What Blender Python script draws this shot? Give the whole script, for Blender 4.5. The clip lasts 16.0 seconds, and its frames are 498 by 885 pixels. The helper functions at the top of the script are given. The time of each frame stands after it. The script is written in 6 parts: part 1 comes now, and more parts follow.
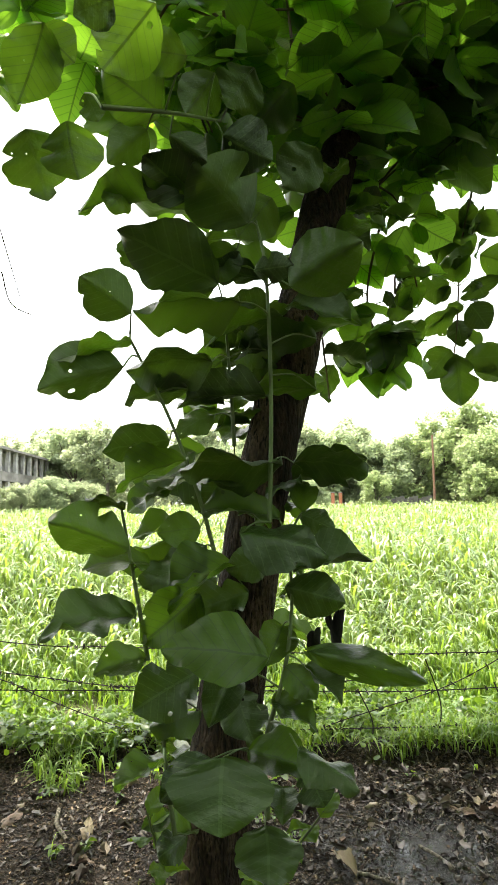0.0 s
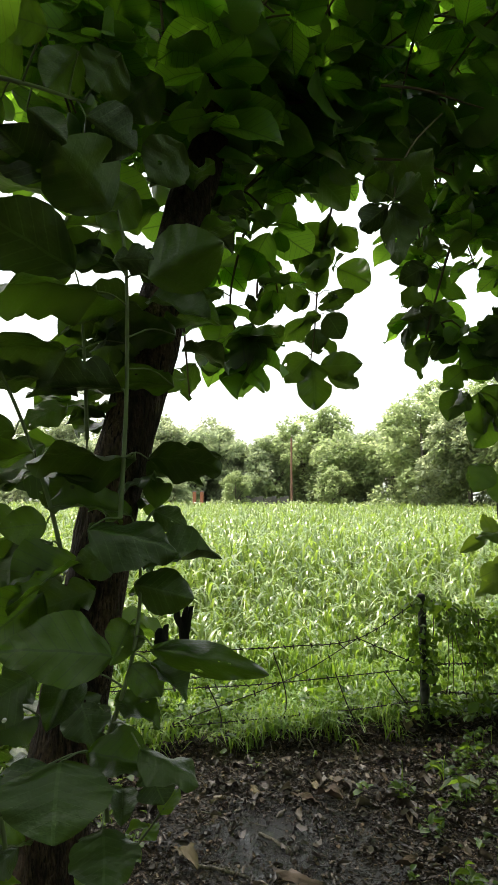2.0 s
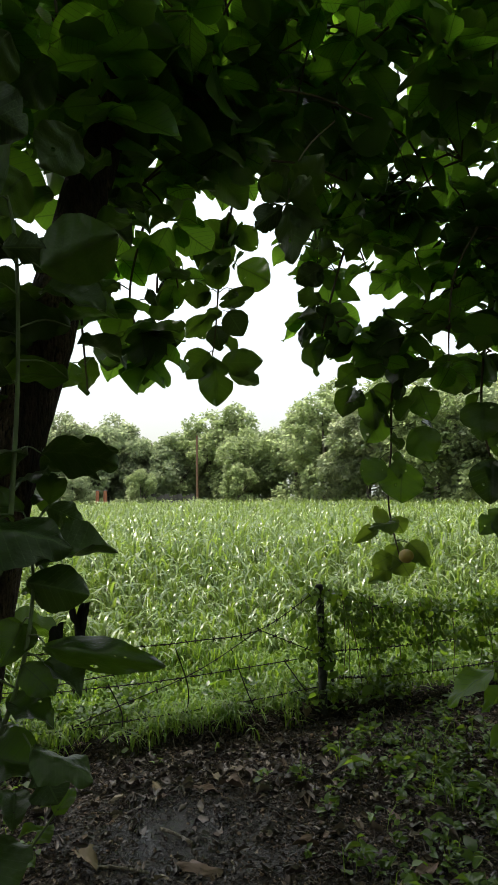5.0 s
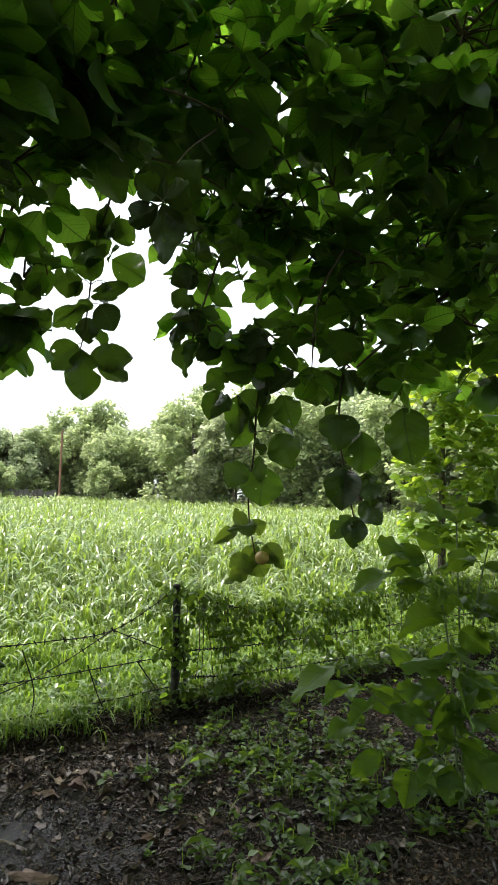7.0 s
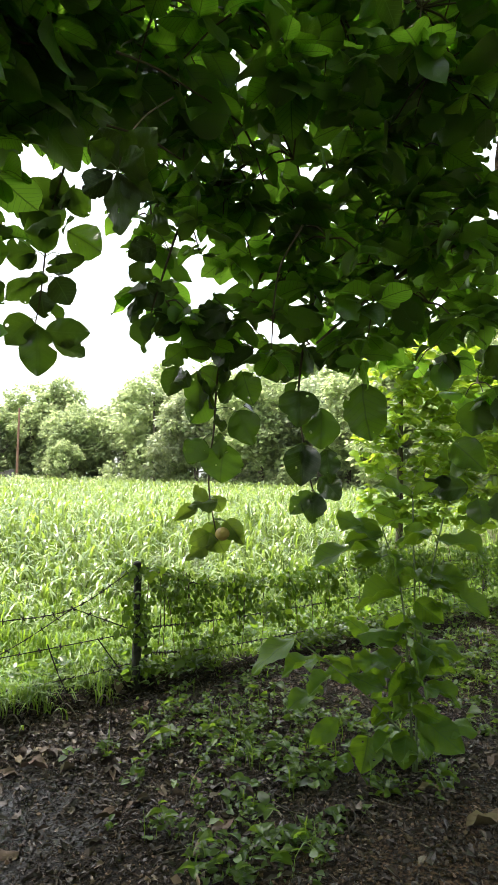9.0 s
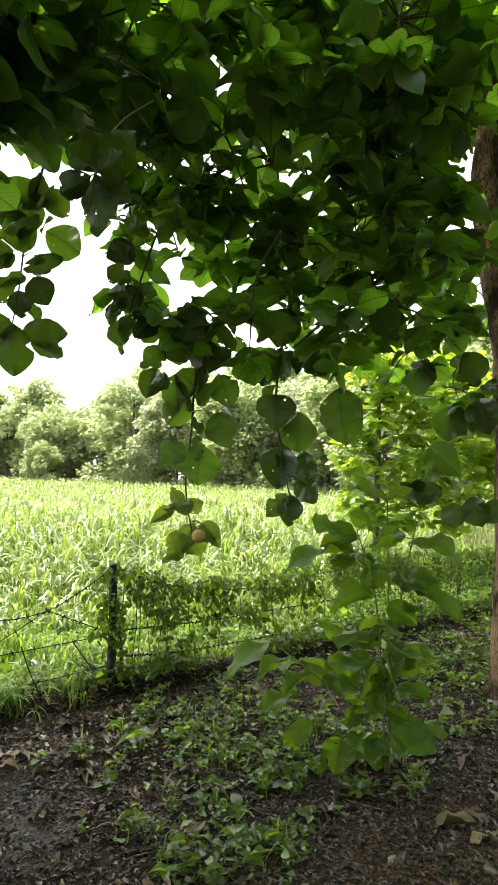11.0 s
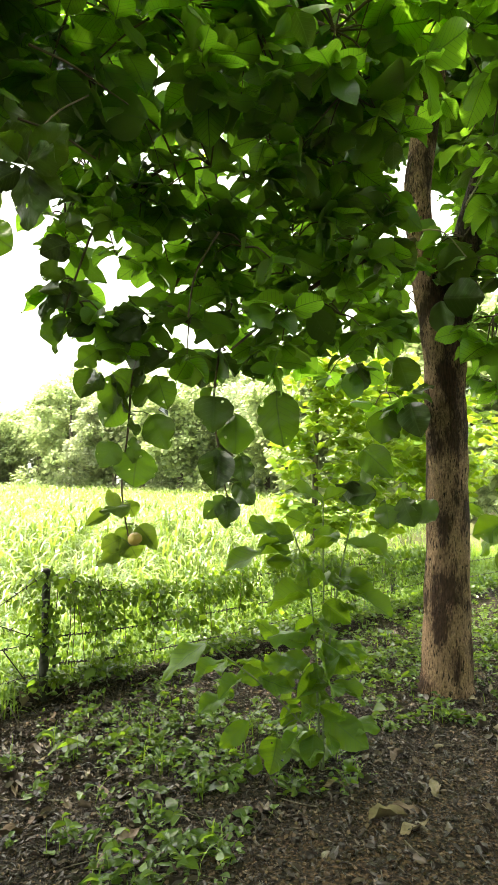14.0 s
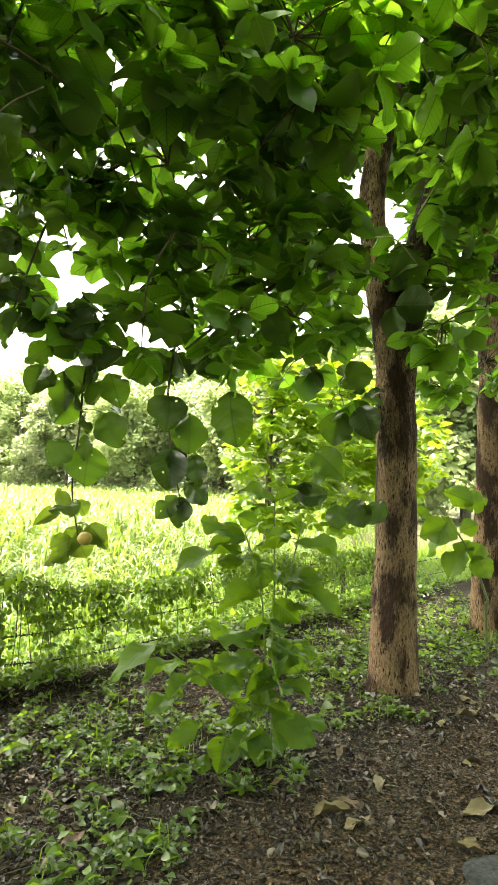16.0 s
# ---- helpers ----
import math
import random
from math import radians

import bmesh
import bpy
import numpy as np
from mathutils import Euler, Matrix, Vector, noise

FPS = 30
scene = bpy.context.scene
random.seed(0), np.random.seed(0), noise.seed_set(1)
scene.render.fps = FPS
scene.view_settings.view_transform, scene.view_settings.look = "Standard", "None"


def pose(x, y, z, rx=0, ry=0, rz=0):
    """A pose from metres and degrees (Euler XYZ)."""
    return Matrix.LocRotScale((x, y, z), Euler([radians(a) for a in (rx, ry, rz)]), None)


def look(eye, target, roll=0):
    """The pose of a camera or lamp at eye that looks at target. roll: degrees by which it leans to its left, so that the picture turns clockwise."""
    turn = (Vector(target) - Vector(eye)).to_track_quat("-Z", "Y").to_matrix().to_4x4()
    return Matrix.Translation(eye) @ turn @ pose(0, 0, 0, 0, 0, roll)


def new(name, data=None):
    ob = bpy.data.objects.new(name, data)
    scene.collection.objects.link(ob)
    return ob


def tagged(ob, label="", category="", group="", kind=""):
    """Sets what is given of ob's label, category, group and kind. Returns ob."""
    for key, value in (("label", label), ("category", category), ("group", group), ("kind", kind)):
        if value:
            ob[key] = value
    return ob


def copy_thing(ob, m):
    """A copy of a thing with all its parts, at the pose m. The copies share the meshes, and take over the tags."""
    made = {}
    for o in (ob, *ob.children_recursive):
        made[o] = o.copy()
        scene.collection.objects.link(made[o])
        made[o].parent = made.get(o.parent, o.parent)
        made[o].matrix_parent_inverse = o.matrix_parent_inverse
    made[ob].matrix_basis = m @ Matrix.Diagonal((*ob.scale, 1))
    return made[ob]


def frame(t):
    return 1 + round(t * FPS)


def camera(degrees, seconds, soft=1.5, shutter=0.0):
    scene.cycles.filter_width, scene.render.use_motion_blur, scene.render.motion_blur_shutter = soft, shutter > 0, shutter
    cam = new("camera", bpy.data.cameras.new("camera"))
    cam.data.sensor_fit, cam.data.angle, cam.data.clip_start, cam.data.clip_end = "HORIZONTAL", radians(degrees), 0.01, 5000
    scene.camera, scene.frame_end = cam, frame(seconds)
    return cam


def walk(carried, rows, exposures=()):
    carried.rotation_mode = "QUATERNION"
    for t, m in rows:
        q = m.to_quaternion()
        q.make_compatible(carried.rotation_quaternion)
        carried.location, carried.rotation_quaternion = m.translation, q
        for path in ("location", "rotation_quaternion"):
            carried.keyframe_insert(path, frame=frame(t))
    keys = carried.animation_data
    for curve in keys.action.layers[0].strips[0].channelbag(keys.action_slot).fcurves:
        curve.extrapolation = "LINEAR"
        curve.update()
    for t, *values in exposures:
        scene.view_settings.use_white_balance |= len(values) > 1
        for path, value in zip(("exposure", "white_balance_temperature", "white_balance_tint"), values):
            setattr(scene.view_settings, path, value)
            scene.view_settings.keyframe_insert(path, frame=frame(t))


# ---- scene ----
cam = camera(44.1, 16.0, soft=1.5)
PATH = [
    (0, (0.313, -0.675, 1.479), (0.298, 1.315, 1.674), -0.9),
    (0.5, (0.317, -0.666, 1.474), (0.428, 1.323, 1.656), -0.9),
    (1, (0.326, -0.675, 1.476), (0.543, 1.304, 1.662), -0.6),
    (1.5, (0.329, -0.676, 1.475), (0.646, 1.29, 1.669), -0.0),
    (2, (0.339, -0.675, 1.474), (0.762, 1.271, 1.661), -0.0),
    (2.5, (0.348, -0.683, 1.476), (0.869, 1.238, 1.673), 0.5),
    (3, (0.352, -0.692, 1.474), (0.945, 1.208, 1.668), 0.4),
    (3.5, (0.355, -0.694, 1.472), (0.977, 1.198, 1.659), -0.0),
    (6, (0.361, -0.721, 1.455), (1.254, 1.058, 1.647), -0.2),
    (6.5, (0.368, -0.733, 1.457), (1.384, 0.977, 1.665), 0.7),
    (7, (0.37, -0.734, 1.454), (1.459, 0.933, 1.637), 1.3),
    (7.5, (0.374, -0.735, 1.451), (1.514, 0.901, 1.604), 1.3),
    (8, (0.375, -0.735, 1.448), (1.539, 0.887, 1.578), 1.2),
    (10.5, (0.388, -0.747, 1.444), (1.62, 0.823, 1.564), 0.9),
    (11, (0.384, -0.758, 1.443), (1.63, 0.802, 1.569), 1.3),
    (11.5, (0.388, -0.753, 1.443), (1.666, 0.78, 1.57), 1.7),
    (12, (0.393, -0.761, 1.444), (1.723, 0.727, 1.574), 1.2),
    (12.5, (0.394, -0.764, 1.443), (1.737, 0.712, 1.572), 1.3),
    (13, (0.394, -0.767, 1.438), (1.755, 0.692, 1.577), 1.4),
    (13.5, (0.393, -0.766, 1.438), (1.754, 0.693, 1.572), 1.3),
    (14, (0.396, -0.769, 1.434), (1.786, 0.662, 1.575), 1.1),
    (14.5, (0.395, -0.775, 1.432), (1.823, 0.619, 1.564), 1.3),
    (15, (0.401, -0.774, 1.431), (1.853, 0.595, 1.56), 1.6),
    (15.5, (0.398, -0.782, 1.436), (1.868, 0.567, 1.574), 1.5),
    (16, (0.394, -0.784, 1.435), (1.885, 0.541, 1.58), 1.7),
]
EXPOSURES = [(t, stops, kelvin, tint) for t, stops, kelvin, tint in ((0.0, 1.58, 6800, 4), (1.0, 1.32, 6800, 4), (2.0, 0.72, 6800, 4), (3.0, 0.08, 6750, 4), (3.5, -0.02, 6700, 4), (6.0, 0.08, 6450, 6), (7.0, 0.74, 6400, 8), (8.0, 1.14, 6400, 9), (10.5, 1.36, 6800, 8), (12.5, 1.82, 7200, 4), (16.0, 2.26, 7700, -1))]
walk(cam, [(t, look(eye, target, roll)) for t, eye, target, roll in PATH], EXPOSURES)

# ---- daylight ----
SUN_UP, SUN_SIDE = 73.0, -32.0        # degrees above the horizon; degrees to the right of straight ahead (+y)
world = bpy.data.worlds.new("sky")
scene.world = world
world.use_nodes = True
wt = world.node_tree
sky = wt.nodes.new("ShaderNodeTexSky")
sky.sky_type = "NISHITA"
sky.sun_disc = False
sky.sun_elevation = radians(SUN_UP)
sky.sun_rotation = radians(SUN_SIDE)
sky.air_density, sky.dust_density, sky.ozone_density = 1.0, 8.0, 0.4
haze = wt.nodes.new("ShaderNodeMix")          # bright even haze over the whole sky
haze.data_type = "RGBA"
haze.inputs["Factor"].default_value, haze.inputs["B"].default_value = 0.50, (4.4, 4.4, 4.35, 1)
wt.links.new(sky.outputs["Color"], haze.inputs["A"])
wt.nodes["Background"].inputs["Strength"].default_value = 0.31
wt.links.new(haze.outputs["Result"], wt.nodes["Background"].inputs["Color"])
sun = new("sun", bpy.data.lights.new("sun", "SUN"))
sun.data.energy, sun.data.angle, sun.data.color = 3.2, radians(2.0), (1.0, 0.95, 0.86)
way = Vector((math.sin(radians(SUN_SIDE)) * math.cos(radians(SUN_UP)), math.cos(radians(SUN_SIDE)) * math.cos(radians(SUN_UP)), math.sin(radians(SUN_UP))))
sun.matrix_world = look(way * 50, (0, 0, 0))

rng = np.random.default_rng(7)


# ---- materials ----
def material(name):
    m = bpy.data.materials.new(name)
    m.use_nodes = True
    nt = m.node_tree
    return m, nt, nt.nodes["Principled BSDF"], nt.nodes["Material Output"]


def node(nt, kind, **values):
    n = nt.nodes.new(kind)
    for key, value in values.items():
        n.inputs[key.replace("_", " ")].default_value = value
    return n


def ramp(nt, source, stops):
    n = nt.nodes.new("ShaderNodeValToRGB")
    els = n.color_ramp.elements
    while len(els) < len(stops):
        els.new(0.5)
    for el, (at, colour) in zip(els, stops):
        el.position, el.color = at, (*colour, 1)
    nt.links.new(source, n.inputs["Fac"])
    return n.outputs["Color"]


def mixed(nt, fac, a, b, how="MIX"):
    n = nt.nodes.new("ShaderNodeMix")
    n.data_type, n.blend_type = "RGBA", how
    for socket, value in ((n.inputs["Factor"], fac), (n.inputs["A"], a), (n.inputs["B"], b)):
        if isinstance(value, bpy.types.NodeSocket):
            nt.links.new(value, socket)
        elif isinstance(value, tuple):
            socket.default_value = (*value, 1)
        else:
            socket.default_value = value
    return n.outputs["Result"]


def maths(nt, op, a, b=0.0, clamp=False):
    n = nt.nodes.new("ShaderNodeMath")
    n.operation, n.use_clamp = op, clamp
    for socket, value in zip(n.inputs, (a, b)):
        if isinstance(value, bpy.types.NodeSocket):
            nt.links.new(value, socket)
        else:
            socket.default_value = value
    return n.outputs[0]


def noise_at(nt, scale, detail=4.0, coords="Object", stretch=None):
    tc = nt.nodes.new("ShaderNodeTexCoord")
    n = node(nt, "ShaderNodeTexNoise", Scale=scale, Detail=detail)
    if stretch:
        mp = nt.nodes.new("ShaderNodeMapping")
        mp.inputs["Scale"].default_value = stretch
        nt.links.new(tc.outputs[coords], mp.inputs["Vector"])
        nt.links.new(mp.outputs["Vector"], n.inputs["Vector"])
    else:
        nt.links.new(tc.outputs[coords], n.inputs["Vector"])
    return n.outputs["Fac"]


def bumped(nt, bsdf, height, strength, distance):
    b = node(nt, "ShaderNodeBump", Strength=strength, Distance=distance)
    nt.links.new(height, b.inputs["Height"])
    nt.links.new(b.outputs["Normal"], bsdf.inputs["Normal"])
    return b


def leaf_material(name, dark, light, through_colour, thin=0.45, rough=0.42, veins=True, single=True, holes=0.0, gloss=0.5, spread=(0.7, 1.3)):
    """A leaf: glossy upper side, light shining through, veins by its own length and width."""
    m, nt, bsdf, out = material(name)
    if single:
        rnd = nt.nodes.new("ShaderNodeObjectInfo").outputs["Random"]
    else:
        rnd = nt.nodes.new("ShaderNodeNewGeometry").outputs["Random Per Island"]
    base = mixed(nt, rnd, dark, light)
    blotch = noise_at(nt, 9.0 if single else 3.0, 3.0)
    base = mixed(nt, maths(nt, "MULTIPLY", blotch, 0.5), base, tuple(c * 0.55 for c in dark))
    trans = mixed(nt, rnd, tuple(c * 0.8 for c in through_colour), through_colour)
    if veins:
        uv = nt.nodes.new("ShaderNodeTexCoord").outputs["UV"]
        sep = nt.nodes.new("ShaderNodeSeparateXYZ")
        nt.links.new(uv, sep.inputs[0])
        across = maths(nt, "ABSOLUTE", maths(nt, "SUBTRACT", sep.outputs["X"], 0.5))
        mid = maths(nt, "LESS_THAN", across, 0.018)
        side = maths(nt, "FRACT", maths(nt, "MULTIPLY", maths(nt, "SUBTRACT", sep.outputs["Y"], maths(nt, "MULTIPLY", across, 0.55)), 8.5))
        side = maths(nt, "LESS_THAN", side, 0.12)
        vein = maths(nt, "MAXIMUM", mid, maths(nt, "MULTIPLY", side, 0.6))
        base = mixed(nt, maths(nt, "MULTIPLY", vein, 0.42), base, tuple(min(1, c * 2.2 + 0.02) for c in light))
        trans = mixed(nt, maths(nt, "MULTIPLY", vein, 0.95), trans, tuple(c * 0.3 for c in through_colour))
        bumped(nt, bsdf, maths(nt, "ADD", vein, noise_at(nt, 14.0, 2.0)), 0.45, 0.005)
    nt.links.new(base, bsdf.inputs["Base Color"])
    bsdf.inputs["Roughness"].default_value = rough
    bsdf.inputs["Specular IOR Level"].default_value = gloss
    tr = nt.nodes.new("ShaderNodeBsdfTranslucent")
    nt.links.new(trans, tr.inputs["Color"])
    mix = nt.nodes.new("ShaderNodeMixShader")
    share = nt.nodes.new("ShaderNodeMapRange")
    nt.links.new(maths(nt, "FRACT", maths(nt, "MULTIPLY", rnd, 7.31)), share.inputs["Value"])
    share.inputs["To Min"].default_value, share.inputs["To Max"].default_value = thin * spread[0], thin * spread[1]
    nt.links.new(share.outputs["Result"], mix.inputs["Fac"])
    nt.links.new(bsdf.outputs["BSDF"], mix.inputs[1])
    nt.links.new(tr.outputs["BSDF"], mix.inputs[2])
    last = mix.outputs["Shader"]
    if holes:
        uvn = nt.nodes.new("ShaderNodeTexCoord").outputs["UV"]
        add = nt.nodes.new("ShaderNodeVectorMath")
        add.operation = "ADD"
        nt.links.new(uvn, add.inputs[0])
        comb = nt.nodes.new("ShaderNodeCombineXYZ")
        nt.links.new(maths(nt, "MULTIPLY", rnd, 37.0), comb.inputs["X"])
        nt.links.new(comb.outputs["Vector"], add.inputs[1])
        vor = node(nt, "ShaderNodeTexVoronoi", Scale=5.0)
        nt.links.new(add.outputs["Vector"], vor.inputs["Vector"])
        sepc = nt.nodes.new("ShaderNodeSeparateColor")
        nt.links.new(vor.outputs["Color"], sepc.inputs["Color"])
        size = maths(nt, "MULTIPLY", maths(nt, "GREATER_THAN", sepc.outputs["Red"], 1 - holes), maths(nt, "MULTIPLY", sepc.outputs["Green"], 0.22))
        gone = maths(nt, "LESS_THAN", vor.outputs["Distance"], size)
        clear = nt.nodes.new("ShaderNodeBsdfTransparent")
        mix2 = nt.nodes.new("ShaderNodeMixShader")
        nt.links.new(gone, mix2.inputs["Fac"])
        nt.links.new(last, mix2.inputs[1])
        nt.links.new(clear.outputs["BSDF"], mix2.inputs[2])
        last = mix2.outputs["Shader"]
    nt.links.new(last, out.inputs["Surface"])
    return m


# shade on the near shoots is put into the first colour; crown leaves are lighter
TEAK_LEAF_SHADED = leaf_material("teak_leaf_shaded", (0.017, 0.036, 0.007), (0.038, 0.070, 0.011), (0.19, 0.36, 0.02), thin=0.20, holes=0.2, rough=0.38, spread=(0.2, 1.9), gloss=0.5)
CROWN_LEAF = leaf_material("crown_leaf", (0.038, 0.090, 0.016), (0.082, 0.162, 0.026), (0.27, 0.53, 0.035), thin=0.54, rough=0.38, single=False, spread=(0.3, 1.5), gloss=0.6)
SAPLING_LEAF = leaf_material("sapling_leaf", (0.034, 0.080, 0.009), (0.078, 0.145, 0.018), (0.29, 0.48, 0.022), thin=0.38, rough=0.45, holes=0.10, gloss=0.28)
VINE_LEAF = leaf_material("vine_leaf", (0.016, 0.042, 0.006), (0.054, 0.108, 0.014), (0.29, 0.46, 0.03), thin=0.34, single=False, veins=False, gloss=0.25)
WEED_LEAF = leaf_material("weed_leaf", (0.020, 0.050, 0.009), (0.078, 0.140, 0.018), (0.28, 0.45, 0.035), thin=0.30, single=False, veins=False, gloss=0.5, rough=0.36, spread=(0.1, 1.9))
CROP_LEAF = leaf_material("crop_leaf", (0.042, 0.095, 0.015), (0.265, 0.365, 0.11), (0.44, 0.62, 0.08), thin=0.28, rough=0.32, single=False, veins=False, gloss=0.95, spread=(0.3, 1.7))
GRASS_LEAF = leaf_material("grass_leaf", (0.050, 0.115, 0.015), (0.16, 0.26, 0.035), (0.40, 0.60, 0.05), thin=0.36, single=False, veins=False)
# far leaves are lifted and greyed: distance haze is put into their colours
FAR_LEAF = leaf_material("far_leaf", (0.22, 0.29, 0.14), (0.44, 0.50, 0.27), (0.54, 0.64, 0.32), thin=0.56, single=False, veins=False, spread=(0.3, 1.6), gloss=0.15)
FAR_LEAF_HAZY = leaf_material("far_leaf_hazy", (0.26, 0.31, 0.20), (0.45, 0.49, 0.33), (0.56, 0.63, 0.38), thin=0.56, single=False, veins=False, spread=(0.3, 1.6), gloss=0.15)
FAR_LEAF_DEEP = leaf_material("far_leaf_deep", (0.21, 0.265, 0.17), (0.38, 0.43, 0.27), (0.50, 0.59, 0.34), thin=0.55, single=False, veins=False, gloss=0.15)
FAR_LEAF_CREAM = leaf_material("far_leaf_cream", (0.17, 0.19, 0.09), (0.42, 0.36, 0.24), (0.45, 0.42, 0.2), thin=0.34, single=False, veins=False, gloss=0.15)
# lighter leaf copy for the fruit spray; the light it hangs in is in the colour
FRUIT_LEAF_LIT = leaf_material("fruiting_leaf_lit", (0.042, 0.078, 0.014), (0.095, 0.130, 0.024), (0.30, 0.44, 0.035), thin=0.36, holes=0.1, rough=0.42, gloss=0.4)
GLOW_LEAF = leaf_material("young_leaf", (0.10, 0.20, 0.02), (0.17, 0.29, 0.03), (0.5, 0.68, 0.05), thin=0.45, single=False, veins=False)


def bark_material(name, deep, mid, pale, pale_share):
    """Vertically fissured bark, flaked off in long pale strips, with dark stains."""
    m, nt, bsdf, out = material(name)
    grain = noise_at(nt, 16.0, 8.0, stretch=(4.0, 4.0, 0.35))
    flake = noise_at(nt, 7.0, 8.0, stretch=(4.0, 4.0, 0.9))
    stain = noise_at(nt, 2.2, 4.0, stretch=(1.6, 1.6, 0.9))
    base = ramp(nt, grain, ((0.3, deep), (0.55, mid), (0.75, tuple(c * 1.25 for c in mid))))
    share = ramp(nt, flake, ((0.60 - pale_share, (0, 0, 0)), (0.70 - pale_share, (1, 1, 1))))
    share = mixed(nt, ramp(nt, stain, ((0.44, (1, 1, 1)), (0.56, (0.08, 0.08, 0.08)))), (0.0, 0.0, 0.0), share)
    tan = mixed(nt, grain, tuple(c * 0.55 for c in pale), pale)
    nt.links.new(mixed(nt, share, base, tan), bsdf.inputs["Base Color"])
    bsdf.inputs["Roughness"].default_value = 0.9
    bsdf.inputs["Specular IOR Level"].default_value = 0.25
    bumped(nt, bsdf, maths(nt, "ADD", maths(nt, "ADD", grain, flake), maths(nt, "MULTIPLY", share, -0.3)), 1.0, 0.03)
    return m


def flaking_bark(name, deep, mid, pale, tan_share=0.5):
    """Tan fibrous bark with fine vertical splits, overgrown by large dark brown patches of old bark."""
    m, nt, bsdf, out = material(name)
    fibre = noise_at(nt, 46.0, 10.0, stretch=(1.9, 1.9, 0.42))
    mottle = noise_at(nt, 95.0, 6.0, stretch=(1.2, 1.2, 0.7))
    split = noise_at(nt, 34.0, 10.0, stretch=(2.2, 2.2, 0.55))
    patch = noise_at(nt, 3.1, 7.0, stretch=(1.9, 1.9, 0.85))
    tone = noise_at(nt, 6.0, 4.0, stretch=(1.5, 1.5, 0.5))
    tan = ramp(nt, fibre, ((0.30, tuple(c * 0.38 for c in pale)), (0.48, tuple(c * 0.8 for c in pale)), (0.68, tuple(min(1, c * 1.15) for c in pale))))
    tan = mixed(nt, maths(nt, "MULTIPLY", tone, 0.55), tan, tuple(c * 0.55 + d * 0.6 for c, d in zip(pale, mid)))
    tan = mixed(nt, ramp(nt, mottle, ((0.40, (0.6, 0.6, 0.6)), (0.50, (0, 0, 0)))), tan, tuple(c * 0.30 for c in pale))
    tan = mixed(nt, ramp(nt, split, ((0.355, (1, 1, 1)), (0.43, (0, 0, 0)))), tan, deep)
    dark = ramp(nt, fibre, ((0.3, deep), (0.62, mid), (0.75, tuple(c * 1.5 for c in mid))))
    at = maths(nt, "ADD", patch, maths(nt, "MULTIPLY", maths(nt, "SUBTRACT", split, 0.5), 0.34))
    share = ramp(nt, at, ((tan_share - 0.04, (1, 1, 1)), (tan_share + 0.05, (0, 0, 0))))
    nt.links.new(mixed(nt, share, dark, tan), bsdf.inputs["Base Color"])
    bsdf.inputs["Roughness"].default_value = 0.88
    bsdf.inputs["Specular IOR Level"].default_value = 0.25
    bumped(nt, bsdf, maths(nt, "SUBTRACT", maths(nt, "ADD", maths(nt, "ADD", fibre, split), maths(nt, "MULTIPLY", mottle, 0.6)), maths(nt, "MULTIPLY", share, 0.5)), 1.0, 0.035)
    return m


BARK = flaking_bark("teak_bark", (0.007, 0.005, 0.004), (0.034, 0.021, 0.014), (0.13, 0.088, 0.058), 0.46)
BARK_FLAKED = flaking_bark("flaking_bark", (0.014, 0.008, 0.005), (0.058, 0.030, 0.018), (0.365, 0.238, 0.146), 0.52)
BARK_FAR = bark_material("far_bark", (0.05, 0.045, 0.035), (0.16, 0.14, 0.11), (0.3, 0.28, 0.22), 0.05)


def plain(name, colour, rough, metal=0.0, spread=0.35, scale=12.0, bump=0.3, depth=0.004):
    m, nt, bsdf, out = material(name)
    n1 = noise_at(nt, scale, 6.0)
    nt.links.new(ramp(nt, n1, ((0.3, tuple(c * (1 - spread) for c in colour)), (0.7, tuple(min(1, c * (1 + spread)) for c in colour)))), bsdf.inputs["Base Color"])
    bsdf.inputs["Roughness"].default_value, bsdf.inputs["Metallic"].default_value = rough, metal
    bumped(nt, bsdf, n1, bump, depth)
    return m


PALE_TWIG = plain("pale_twig", (0.26, 0.23, 0.15), 0.7)
STEM = plain("green_stem", (0.10, 0.14, 0.05), 0.6)
TWIG = plain("brown_twig", (0.07, 0.05, 0.03), 0.8)
RUST_WIRE = plain("rusty_wire", (0.032, 0.025, 0.021), 0.8, 0.2)
POST_PAINT = plain("weathered_post", (0.024, 0.025, 0.017), 0.85, spread=0.7, scale=26.0, bump=1.0, depth=0.012)
PLASTER = plain("stained_plaster", (0.33, 0.32, 0.31), 0.9, spread=0.4, scale=1.5)
ROOF_EDGE = plain("weathered_concrete", (0.22, 0.21, 0.20), 0.9, scale=1.5)
OLD_WALL = plain("blackened_wall", (0.09, 0.085, 0.08), 0.9, scale=1.5)
POLE_RUST = plain("rusty_pole", (0.20, 0.11, 0.07), 0.8)
STONE = plain("grey_stone", (0.022, 0.025, 0.027), 1.0, spread=0.7, scale=38.0, bump=1.0, depth=0.02)
RED_BRICK = plain("red_brick", (0.35, 0.13, 0.07), 0.85)
FRUIT = plain("pale_fruit", (0.36, 0.26, 0.065), 0.5, spread=0.15)


